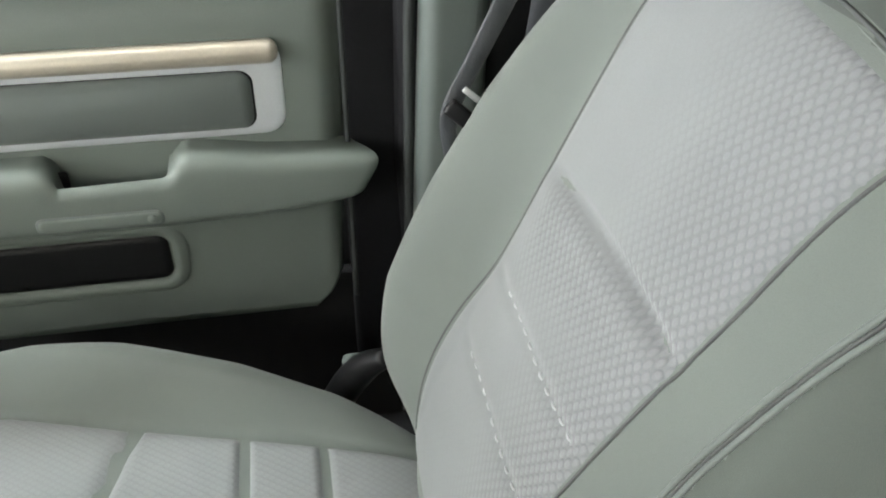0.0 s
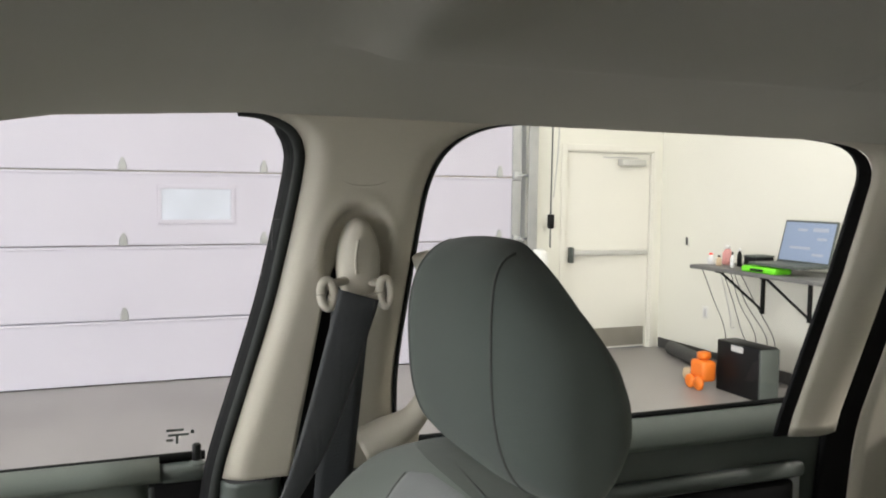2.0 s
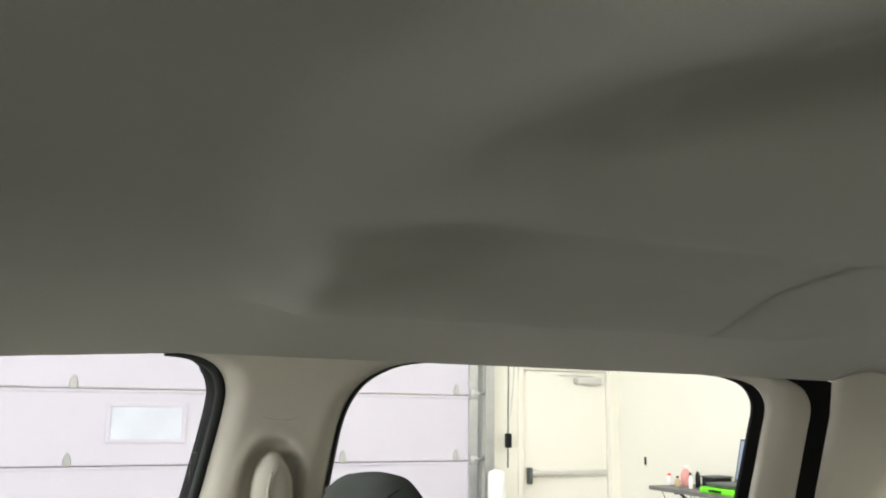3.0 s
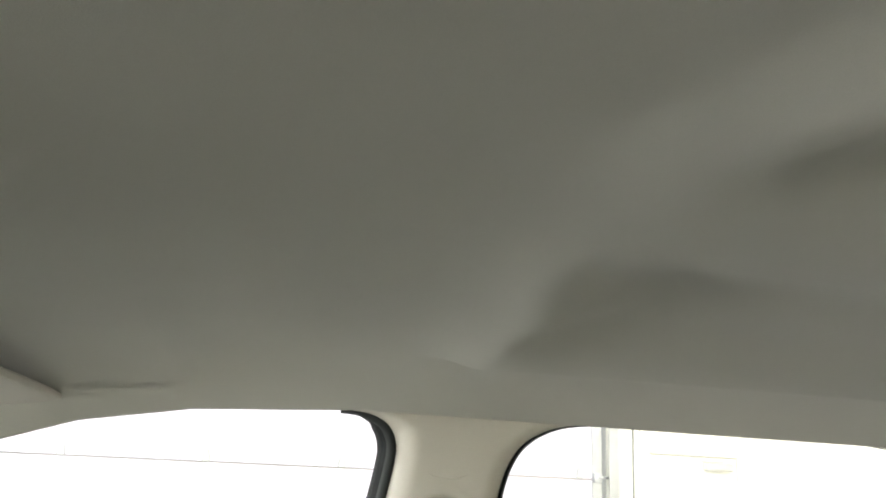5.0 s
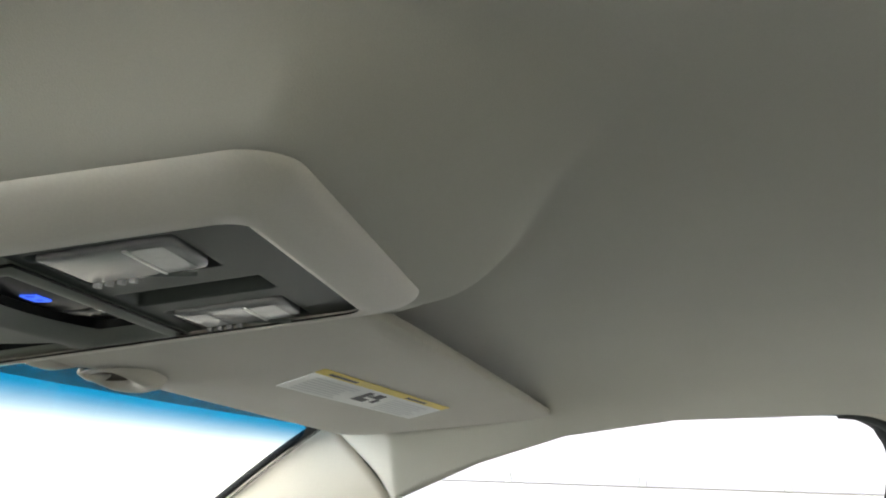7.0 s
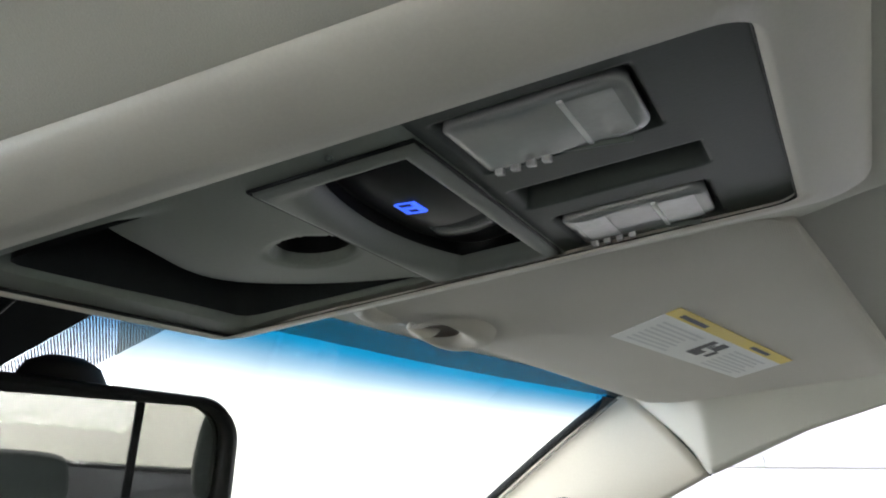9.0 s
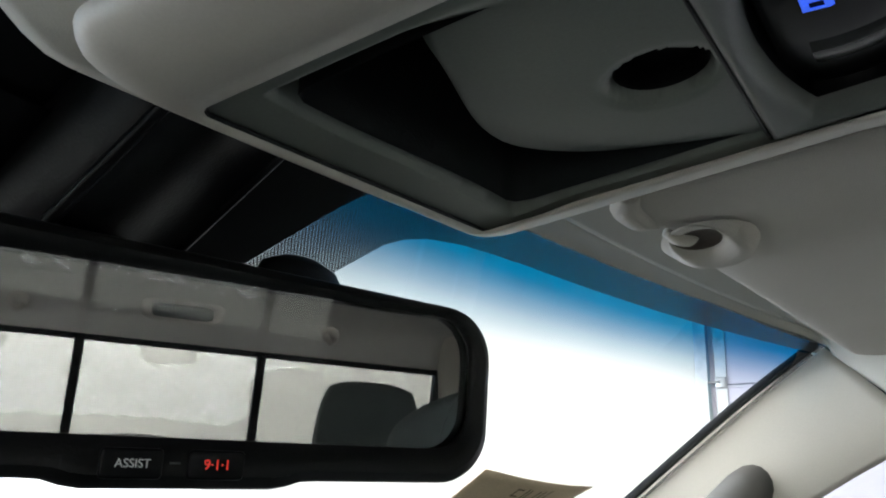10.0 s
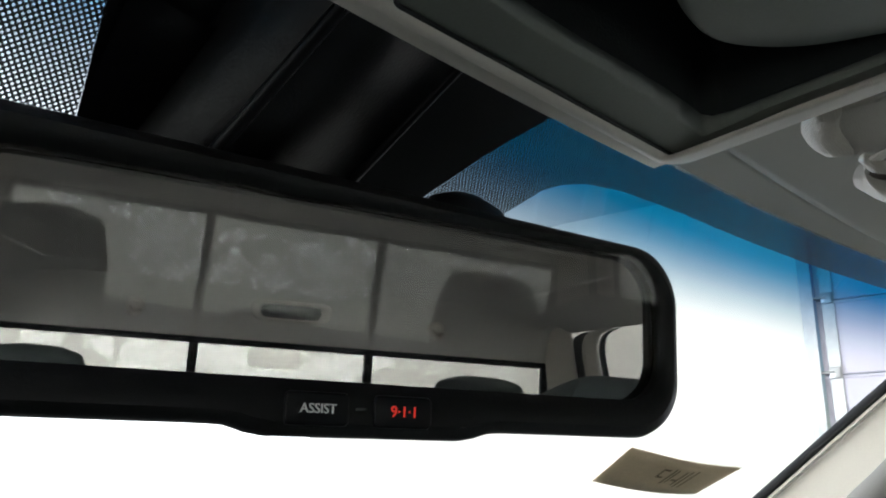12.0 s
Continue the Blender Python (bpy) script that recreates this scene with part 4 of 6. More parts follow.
def build_rear_pillar(s, sd):
    P = thing("pillar_rear_" + sd, (s * 0.75, -1.0, 1.3), "beige rear door frame and rear pillar trim", "pillar trim", kind="structure")
    tab = smooth_edge([(1.28, -0.800), (1.40, -0.822), (1.51, -0.842), (1.66, -0.868), (1.70, -0.874), (1.722, -0.866), (1.738, -0.846), (1.748, -0.81), (1.7525, -0.76)])
    edge = lambda z: lerp(tab, z)
    def strip(o0, o1, z0, z1, dx, arc=0.0):
        return grid(lambda z, t: (s * (pillar_x(z) + dx - arc * math.sin(math.pi * t)), edge(z) - (o0 + (o1 - o0) * t), z), heights(z0, z1, 60), span(0, 1, 8))
    part("glass_seal", strip(0.0, 0.024, 1.30, 1.7525, 0.02), M_RUBBER, P, "black rubber glass seal", thick=0.006)
    part("frame_trim", strip(0.020, 0.115, 1.30, 1.752, 0.012, 0.012), M_TRIM, P, "beige door frame trim", thick=0.004)
    part("door_gap", strip(0.110, 0.24, 1.0, 1.7525, 0.03), M_RUBBER, P, "black door gap", thick=0.004)
    part("rear_trim", grid(lambda z, t: (s * (pillar_x(z) - 0.01 * math.sin(math.pi * t / 2)), edge(min(z, 1.70)) - 0.15 + (-1.24 - edge(min(z, 1.70)) + 0.15) * t, z), span(1.0, 1.79, 24), span(0, 1, 10)), M_TRIM, P, "beige rear pillar trim", thick=0.004)


def glass_x(z):
    return lerp([(1.30, 0.862), (1.757, 0.708)], z)


def build_side_glass():
    for s, sd in ((1, "right"), (-1, "left")):
        g = grid(lambda y, z: (s * glass_x(z), y, z), span(-0.05, 0.95, 20), span(1.30, 1.757, 8))
        bad = [f for f in g.faces if f.calc_center_median().z > side_z(f.calc_center_median().y) + 0.02]
        bmesh.ops.delete(g, geom=bad, context="FACES")
        a = whole("window_front_" + sd, g, M_SIDEGLASS, "clear front door glass", "window", "structure")
        b = whole("window_rear_" + sd, grid(lambda y, z: (s * glass_x(z), y, z), span(-0.92, -0.16, 8), span(1.30, 1.757, 6)), M_SIDEGLASS, "clear rear door glass", "window", "structure")
        a.visible_shadow = b.visible_shadow = False
    # small printed mark on the passenger glass
    t = thing("glass_mark", (0.852, 0.07, 1.37), "small dark safety print on the door glass", "print")
    for k, (y0, y1, z0, z1) in enumerate(((0.072, 0.092, 1.384, 1.387), (0.066, 0.090, 1.377, 1.380), (0.078, 0.081, 1.366, 1.378), (0.084, 0.092, 1.370, 1.373), (0.060, 0.064, 1.379, 1.384))):
        part("bar", moved(box(-0.0003, 0.0003, y0, y1, z0 - 1.375, z1 - 1.375), Matrix.Translation((glass_x(1.375) - 0.003, 0, 1.375)) @ Matrix.Rotation(-0.325, 4, "Y")), M_GREY, t, smooth=False)


def build_rear_window():
    W = thing("rear_window", (0, -1.23, 1.2), "sliding rear window with three panes and dark mullions", "window", kind="structure")
    y = -1.225
    for x0, x1, nm in ((-0.69, -0.22, "pane"), (-0.22, 0.22, "pane"), (0.22, 0.69, "pane")):
        p = part(nm, box(x0 + 0.008, x1 - 0.008, y - 0.004, y, 1.20, 1.660), M_REARGLASS, W, "clear back glass pane", smooth=False)
        p.visible_shadow = False
    for x in (-0.22, 0.22):
        part("mullion", box(x - 0.011, x + 0.011, y - 0.012, y + 0.012, 1.19, 1.664, 0.004), M_RUBBER, W, "black mullion", smooth=False)
    part("top_seal", box(-0.70, 0.70, y - 0.012, y + 0.012, 1.658, 1.680, 0.004), M_RUBBER, W, "black top seal", smooth=False)
    part("sill", box(-0.70, 0.70, y - 0.012, y + 0.03, 1.17, 1.20, 0.004), M_RUBBER, W, "black sill", smooth=False)
    for s in (1, -1):
        part("side_frame", box(s * 0.698 - 0.010, s * 0.698 + 0.010, y - 0.012, y + 0.012, 1.19, 1.664, 0.004), M_RUBBER, W, "black side seal", smooth=False)
        part("side_trim", box(s * 0.76 - 0.055, s * 0.76 + 0.055, y - 0.02, y + 0.01, 1.0, 1.72, 0.01), M_TRIM, W, "beige corner trim")
    # dome lamp and two hooks on the header above
    d = thing("dome_lamp", (0.01, -1.15, 1.756), "oval dome lamp on the rear headliner", "lamp")
    c = Matrix.Translation((0.01, -1.150, 1.757)) @ Matrix.Rotation(radians(-140), 4, "X")
    part("bezel", moved(loft([[(a, b, h) for a, b in rrect(0, 0, 0.10 - i, 0.042 - i, 0.03 - i * 0.5)] for i, h in ((0, -0.01), (0.002, 0.008), (0.012, 0.014), (0.018, 0.008))], cap=(True, True)), c), M_TRIM, d, "beige oval bezel")
    part("lens", moved(loft([[(a, b, h) for a, b in rrect(0, 0, 0.075 - i, 0.022 - i, 0.018 - i * 0.5)] for i, h in ((0, 0.006), (0.002, 0.016), (0.008, 0.020))]), c), mat("dome_lens", (0.05, 0.05, 0.047), 0.25, vary=0.2, scale=80), d, "ribbed grey lens")
    for x in (-0.36, 0.38):
        h = thing("coat_hook", (x, -1.16, 1.74), "small beige hook on the rear headliner", "hook", "rear hooks")
        part("base", rod((x, -1.172, 1.745), (x, -1.150, 1.728), 0.022, 16, 0.004), M_TRIM, h)
        part("tongue", tube([(x - 0.012, -1.152, 1.732), (x, -1.132, 1.712), (x + 0.014, -1.150, 1.722)], 0.007, 8), M_TRIM, h)


def build_truck_bed():
    T = thing("truck_bed", (0, -2.3, 0.7), "dark painted pickup bed with a closed tailgate", "truck bed")
    part("bed_floor", box(-0.78, 0.78, -3.25, -1.42, 0.68, 0.74, 0.01), M_PAINT, T)
    for s in (1, -1):
        part("bed_side", box(s * 0.80, s * 0.92, -3.25, -1.42, 0.60, 1.17, 0.02), M_PAINT, T)
        part("rail_cap", box(s * 0.785, s * 0.925, -3.25, -1.42, 1.171, 1.195, 0.008), M_DASH, T, "black plastic rail cap")
    part("tailgate", box(-0.79, 0.79, -3.31, -3.255, 0.62, 1.17, 0.015), M_PAINT, T)
    part("tailgate_cap", box(-0.79, 0.79, -3.315, -3.25, 1.171, 1.19, 0.008), M_DASH, T, "black tailgate top cap")
    part("front_wall", box(-0.79, 0.79, -1.44, -1.40, 0.62, 1.15, 0.01), M_PAINT, T)


build_shell()
build_truck_bed()
build_side_glass()
build_rear_window()

# ---- doors ----


def build_front_door(s, name):
    D = thing(name, (s * 0.84, 0.5, 0.9), "grey-green plastic front door panel with a chrome-edged insert and armrest", "door", "front doors")
    X = lambda y, z: 0.842 - 0.018 * smooth_step(1.33, 1.28, z) + 0.012 * smooth_step(1.12, 1.0, z) + 0.02 * smooth_step(0.135, 0.112, y) + 0.012 * smooth_step(1.30, 1.335, z)
    def yr(z):
        return lerp([(0.90, 0.165), (0.925, 0.140), (0.96, 0.124), (1.10, 0.116), (1.28, 0.110), (1.345, 0.098)], z)
    def fn(z, t):
        y = yr(z) + (1.02 - yr(z)) * t
        return (s * X(y, z), y, z)
    part("panel", grid(fn, span(0.905, 1.342, 44), [t**1.4 for t in span(0, 1, 50)]), M_DOOR, D, thick=0.005)
    part("sill_top", grid(lambda y, t: (s * (0.854 - 0.03 * math.cos(math.pi / 2 * t)), y, 1.325 + 0.020 * math.sin(math.pi / 2 * t)), span(0.10, 1.0, 12), span(0, 1, 8)), M_DOOR, D, "grey-green rolled top edge", thick=0.004)
    # dark sheet below the panel, shade put into its colour
    part("lower_skin", box(s * 0.868, s * 0.885, 0.05, 1.0, 0.66, 0.93, 0.004), M_CARPET, D, "black sheet standing in for shade under the door panel")
    part("belt_seal", tube([(s * 0.858, y, 1.343) for y in span(0.045, 1.0, 8)], 0.006, 8, steps=1), M_RUBBER, D, "black glass-run seal")
    part("shut_face", box(s * 0.835, s * 0.90, 0.045, 0.112, 0.80, 1.322, 0.006), M_RUBBER, D, "black door end face")
    part("shut_strip", tube([(s * (0.822 + 0.004 * k), 0.110, z) for k, z in ((0, 1.32), (0, 1.2), (0, 1.05), (1, 0.95), (2, 0.92))], 0.003, 8), M_BEAD, D, "grey panel edge bead")
    part("corner_cap", box(s * 0.832, s * 0.875, 0.048, 0.100, 1.318, 1.338, 0.006), M_GREY, D, "dark grey corner cap")
    lk = part("lock_knob", rod((s * 0.846, 0.056, 1.335), (s * 0.846, 0.056, 1.362), 0.0055, 12, 0.002), M_BLACK, D, "black lock knob")
    part("lock_collar", rod((s * 0.846, 0.056, 1.334), (s * 0.846, 0.056, 1.342), 0.012, 14, 0.003, 0.008), M_GREY, lk, "grey lock collar")
    # insert: champagne strip, chrome frame, padded field
    xi = 0.826
    yy0, yy1 = 0.172, 0.90
    def plate(y0, y1, z0, z1, x, r, depth, dome=0.0):
        loops = []
        for i, h in ((0.0, 0.0), (0.0, depth * 0.6), (0.003, depth), (0.010, depth + dome)):
            i = min(i, 0.3 * (z1 - z0))
            loops.append([(s * (x - h), a, b) for a, b in rrect((y0 + y1) / 2, (z0 + z1) / 2, (y1 - y0) / 2 - i, (z1 - z0) / 2 - i, max(0.002, r - i))])
        return loft(loops)
    part("insert_gap", plate(yy0 - 0.004, yy1, 1.152, 1.267, xi + 0.004, 0.026, 0.003), M_BLACK, D, "dark gap round the insert")
    part("chrome_frame", plate(yy0, yy1, 1.156, 1.263, xi, 0.024, 0.006), M_CHROME, D, "satin chrome insert frame")
    part("champagne_strip", plate(yy0 + 0.003, yy1, 1.2385, 1.2625, xi - 0.005, 0.011, 0.012, 0.004), M_WOOD, D, "champagne coloured strip")
    pd = part("pad", plate(yy0 + 0.034, yy1, 1.1665, 1.229, xi - 0.004, 0.014, 0.006, 0.004), M_PAD, D, "padded grey insert")
    part("pad_gap", plate(yy0 + 0.031, yy1, 1.1645, 1.231, xi - 0.0035, 0.015, 0.0035), M_BLACK, pd, "dark gap round the pad")
    # armrest: swept section along y, with a pull cup
    def arm(y, a):
        """Section point at angle a (0..2pi) for the armrest at y."""
        w = lerp([(0.074, 0.044), (0.080, 0.048), (0.10, 0.050), (0.20, 0.051), (0.32, 0.052), (0.9, 0.053)], y)
        top = lerp([(0.074, 1.1375), (0.10, 1.142), (0.20, 1.147), (0.272, 1.157), (0.286, 1.155), (0.297, 1.141), (0.306, 1.136), (0.41, 1.133), (0.422, 1.150), (0.9, 1.152)], y)
        bot = lerp([(0.074, 1.083), (0.12, 1.077), (0.2, 1.071), (0.3, 1.067), (0.9, 1.066)], y)
        c, sn = math.cos(a), math.sin(a)
        p = 0.45
        ex = math.copysign(abs(c) ** p, c)
        ez = math.copysign(abs(sn) ** p, sn)
        z = (top + bot) / 2 + (top - bot) / 2 * ez
        if sn > 0:
            z -= 0.040 * smooth_step(0.300, 0.306, y) * smooth_step(0.414, 0.408, y) * smooth_step(0.86, 0.70, ex)
        # the end is cut back below and towards the door
        y += smooth_step(0.22, 0.08, y) * (0.030 * (1 - ez) / 2 + 0.034 * (1 - max(0.0, ex)))
        return (s * (0.832 - w * max(0.0, ex) + 0.01 * max(0.0, -ex)), y, z)
    ys = [0.074, 0.0745, 0.076, 0.080, 0.086, 0.095, 0.11, 0.13, 0.16, 0.2, 0.25, 0.275, 0.285, 0.293, 0.298, 0.300, 0.302, 0.304, 0.306, 0.31, 0.34, 0.38, 0.405, 0.408, 0.410, 0.412, 0.414, 0.418, 0.425, 0.44, 0.5, 0.6, 0.75, 0.9]
    am = part("armrest", loft([[arm(y, a) for a in span(0, 2 * math.pi * 95 / 96, 95)] for y in ys]), M_DOOR, D, "grey-green armrest with a pull cup")
    # cup back and corner are darkened, recess shade put into the colour
    part("pull_cup", plate(0.294, 0.424, 1.104, 1.145, 0.826, 0.006, 0.004), M_GREY, am, "pull cup back, darker grey in place of shade")
    part("cup_gap", plate(0.404, 0.428, 1.112, 1.133, 0.815, 0.004, 0.003), M_BLACK, am, "black plate standing in for shade in the cup corner")
    sp = part("switch_plate", plate(0.312, 0.438, 1.080, 1.097, 0.7815, 0.007, 0.003), M_DOOR, D, "grey switch plate")
    part("plate_gap", plate(0.3105, 0.4395, 1.0785, 1.0985, 0.7810, 0.008, 0.0018), M_GREY, sp, "dark line round the switch plate")
    part("button", rod((s * 0.780, 0.323, 1.0885), (s * 0.7765, 0.323, 1.0885), 0.0048, 14, 0.001), M_DOOR, sp, "small button")
    # map pocket: a black plate stands for its shaded inside
    part("pocket", plate(0.322, 0.80, 0.973, 1.034, 0.838, 0.014, 0.0095), M_BLACK, D, "black plate standing in for the shaded map pocket")
    loops = []
    for i, h in ((0.0, 0.0), (-0.002, 0.006), (-0.010, 0.008), (-0.018, 0.003)):
        loops.append([(s * (0.8345 - h), a, b) for a, b in rrect(0.60, 1.0035, 0.28 - i, 0.031 - i, 0.016 - i)])
    part("pocket_lip", loft(loops, cap=(False, False)), M_DOOR, D, "grey-green pocket rim")
    part("pocket_bar", box(s * 0.829, s * 0.836, 0.44, 0.80, 0.981, 0.985, 0.0015), M_GREY, D, "thin grey bar in the pocket")
    return D


def build_rear_door(s, name):
    D = thing(name, (s * 0.84, -0.55, 0.9), "dark grey rear door panel with a chrome-edged insert", "door", "rear doors")
    X = lambda z: 0.842 - 0.018 * smooth_step(1.33, 1.27, z) + 0.014 * smooth_step(1.12, 1.0, z)
    part("panel", grid(lambda z, y: (s * X(z), y, z), span(0.80, 1.330, 26), span(-0.955, -0.21, 30)), M_GREY, D, thick=0.005)
    part("top_roll", grid(lambda y, t: (s * (0.855 - 0.045 * math.cos(math.pi / 2 * t)), y, 1.296 + 0.035 * math.sin(math.pi / 2 * t)), span(-0.955, -0.21, 10), span(0, 1, 8)), M_DOOR, D, "grey-green rolled top edge", thick=0.004)
    part("belt_seal", tube([(s * 0.858, y, 1.334) for y in span(-0.93, -0.20, 6)], 0.006, 8, steps=1), M_RUBBER, D, "black glass-run seal")
    def plate(y0, y1, z0, z1, x, r, depth):
        return loft([[(s * (x - h), a, b) for a, b in rrect((y0 + y1) / 2, (z0 + z1) / 2, (y1 - y0) / 2 - i, (z1 - z0) / 2 - i, max(0.002, r - i))] for i, h in ((0, 0), (0, depth * 0.6), (0.003, depth))])
    part("chrome_frame", plate(-0.885, -0.25, 1.138, 1.247, 0.824, 0.022, 0.006), M_CHROME, D, "satin chrome insert frame")
    part("strip", plate(-0.884, -0.25, 1.222, 1.248, 0.819, 0.010, 0.012), M_GREY, D, "dark strip")
    part("pad", plate(-0.868, -0.27, 1.1415, 1.219, 0.820, 0.012, 0.006), M_BLACK, D, "black padded insert")
    part("armrest", box(s * 0.76, s * 0.835, -0.90, -0.30, 1.00, 1.085, 0.025, seg=3), M_BLACK, D, "black armrest")
    return D


build_front_door(1, "front_passenger_door")
build_front_door(-1, "front_driver_door")
build_rear_door(1, "rear_passenger_door")
build_rear_door(-1, "rear_driver_door")

# ---- seats ----
SX = 0.4315


def seat_place(x, s, d):
    """Seat back metres: x across, s up along the back, d out of its front."""
    return Vector((SX + x, 0.1184 - 0.3714 * s + 0.9285 * d, 0.883 + 0.9285 * s + 0.3714 * d))


OUTBOARD = [(p.x, p.y) for p in curve_through([(0.0, 0.120, 0), (0.06, 0.150, 0), (0.09, 0.205, 0), (0.12, 0.254, 0), (0.17, 0.290, 0), (0.23, 0.303, 0), (0.29, 0.300, 0), (0.35, 0.296, 0), (0.41, 0.290, 0), (0.47, 0.280, 0), (0.52, 0.262, 0), (0.56, 0.230, 0), (0.59, 0.180, 0), (0.61, 0.138, 0), (0.625, 0.090, 0), (0.632, 0.045, 0)], 6)]
INBOARD = [(p.x, p.y) for p in curve_through([(0.0, 0.25, 0), (0.10, 0.285, 0), (0.3, 0.285, 0), (0.46, 0.268, 0), (0.52, 0.246, 0), (0.56, 0.222, 0), (0.59, 0.192, 0), (0.61, 0.160, 0), (0.622, 0.13, 0), (0.632, 0.10, 0)], 6)]


def back_half(x, s):
    return lerp(OUTBOARD if x > 0 else INBOARD, s)


def crease_s(x):
    return 0.400 + 0.006 * math.cos(14 * (x + 0.02)) - 0.05 * max(0.0, -0.10 - x)


def back_front(x, s):
    """Front of the backrest: side bolsters, the fold across the insert, rounded outwards at its edges."""
    u = x / back_half(x, s)
    v = (s - 0.316) / 0.316
    if x > 0:
        b = lerp([(0.0, 0.02), (0.1, 0.050), (0.2, 0.068), (0.3, 0.066), (0.4, 0.053), (0.5, 0.030), (0.6, 0.005)], s) * smooth_step(0.110, 0.200, x)
    else:
        k = max(0.0, min(1.0, (-x - lerp([(0.0, 0.082), (0.274, 0.112), (0.39, 0.130), (0.515, 0.150), (0.6, 0.16)], s)) / 0.050))
        b = -0.028 * k ** 1.15 - 0.110 * smooth_step(0.185, 0.275, -x)
    sc = crease_s(x)
    b -= 0.0055 * math.exp(-((s - sc) / 0.005) ** 2) * smooth_step(-0.140, -0.10, x) * smooth_step(0.105, 0.07, x)
    b += 0.006 * smooth_step(sc, sc - 0.020, s) * smooth_step(0.12, 0.30, s) * smooth_step(-0.15, -0.10, x) * smooth_step(0.12, 0.06, x)
    for ss in (0.302, 0.227):
        b -= 0.0022 * math.exp(-((s - ss) / 0.006) ** 2) * smooth_step(0.115, 0.08, abs(x))
    r = max(0.0, 1 - abs(u) ** 3.6) ** (1 / 2.6) * max(0.0, 1 - abs(v) ** 7) ** (1 / 2.2)
    return -0.085 + r * (0.085 + b)


def build_front_seat():
    S = thing("front_passenger_seat", (SX, 0.25, 0.66), "grey cloth bucket seat with a knit insert and dark headrest", "seat")
    sv = lambda v: 0.316 + 0.316 * v
    xu = lambda u, v: u * back_half(u, sv(v))
    fr = lambda u, v: seat_place(xu(u, v), sv(v), back_front(xu(u, v), sv(v)))
    bk = lambda u, v: seat_place(xu(u, v), sv(v), -0.085 - 0.06 * rim(u, v, 5.0))
    back = part("backrest", pillow(fr, bk, 110, 100), M_SEAT, S, "grey cloth backrest with side bolsters")
    # insert, a little proud of the cover
    XR = [(p.x, p.y) for p in curve_through([(0.08, 0.118, 0), (0.15, 0.131, 0), (0.23, 0.128, 0), (0.31, 0.113, 0), (0.40, 0.108, 0), (0.48, 0.104, 0), (0.55, 0.101, 0), (0.60, 0.085, 0)], 6)]
    XL = [(p.x, p.y) for p in curve_through([(0.08, -0.088, 0), (0.18, -0.100, 0), (0.274, -0.112, 0), (0.39, -0.130, 0), (0.45, -0.141, 0), (0.515, -0.151, 0), (0.56, -0.160, 0), (0.60, -0.172, 0)], 6)]
    xl, xr = (lambda s: lerp(XL, s)), (lambda s: lerp(XR, s))
    top = lambda t: lerp([(0, 0.574), (0.25, 0.584), (0.6, 0.594), (0.85, 0.590), (1.0, 0.577)], t)
    def flat(w, t):
        s = 0.085 + (top(t) - 0.085) * w
        return xl(s) + (xr(s) - xl(s)) * t, s
    def ins(w, t):
        x, s = flat(w, t)
        e = min(1, min(t, 1 - t) / 0.04, (top(t) - s) / 0.010)
        return seat_place(x, s, back_front(x, s) + 0.0046 * (1 - (1 - e) ** 2) - 0.0026)
    cover = part("insert", grid(ins, span(0.0, 1.0, 150), span(0, 1, 60), uv=lambda w, t: flat(w, t)), M_INSERT, back, "pale grey knit insert with a sewn crease")
    for xs in (xl, xr):
        part("seam", tube([seat_place(xs(s), s, back_front(xs(s), s) - 0.0002) for s in span(0.09, 0.572, 50)], 0.0012, 6, steps=1), M_THREAD, back, "sewn insert seam")
    # two broken rows of pale stitches across the lower insert
    for ss, x0, x1 in ((0.302, -0.100, 0.066), (0.227, -0.090, 0.080)):
        for k in range(11):
            x = x0 + (x1 - x0) * (k + 0.5) / 11
            a, b = x - 0.0042, x + 0.0042
            part("stitch", tube([seat_place(q, ss + 0.002 * math.sin(40 * q), back_front(q, ss) + 0.0018 + h) for q, h in ((a, -0.0012), (a + 0.002, 0.0006), (b - 0.002, 0.0006), (b, -0.0012))], 0.0012, 6, steps=2), M_STITCH, cover, "pale stitch")
    # twin piping round the inboard bolster and over the shoulder, a dark groove between
    def pipe(o, r, material, label, name="piping"):
        line = [(-0.138 - o, 0.05), (-0.146 - o, 0.20), (-0.156 - o, 0.33), (-0.165 - o, 0.39), (-0.176 - o, 0.445), (-0.186 - o, 0.487), (-0.191 - o, 0.515), (-0.189 - o * 0.9, 0.537 + o * 0.2), (-0.178 - o * 0.7, 0.556 + o * 0.6), (-0.155 - o * 0.4, 0.573 + o * 0.9), (-0.120, 0.585 + o), (-0.066, 0.594 + o), (0.0, 0.600 + o * 0.8), (0.06, 0.604 + o * 0.6)]
        run = curve_through([(a, b, 0) for a, b in (line if name == "groove" else line[:-2])], 8)
        part(name, tube([seat_place(p.x, p.y, back_front(p.x, p.y) - 0.0004) for p in run], [r * min(1.0, 0.1 + (len(run) - 1 - k) / 14) for k in range(len(run))], 8, steps=1), material, back, label)
    pipe(0.0, 0.0021, M_SEAT, "sewn bolster piping")
    pipe(0.0052, 0.0021, M_SEAT, "sewn bolster piping")
    pipe(0.0026, 0.0014, M_THREAD, "dark groove between the pipings", "groove")
    # the side cloth beyond the piping is darker, partly shade painted into it
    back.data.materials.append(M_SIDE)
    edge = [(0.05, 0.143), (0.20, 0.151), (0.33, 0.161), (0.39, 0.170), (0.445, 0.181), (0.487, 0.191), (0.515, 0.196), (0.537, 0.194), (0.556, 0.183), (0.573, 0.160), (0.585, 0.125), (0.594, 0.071)]
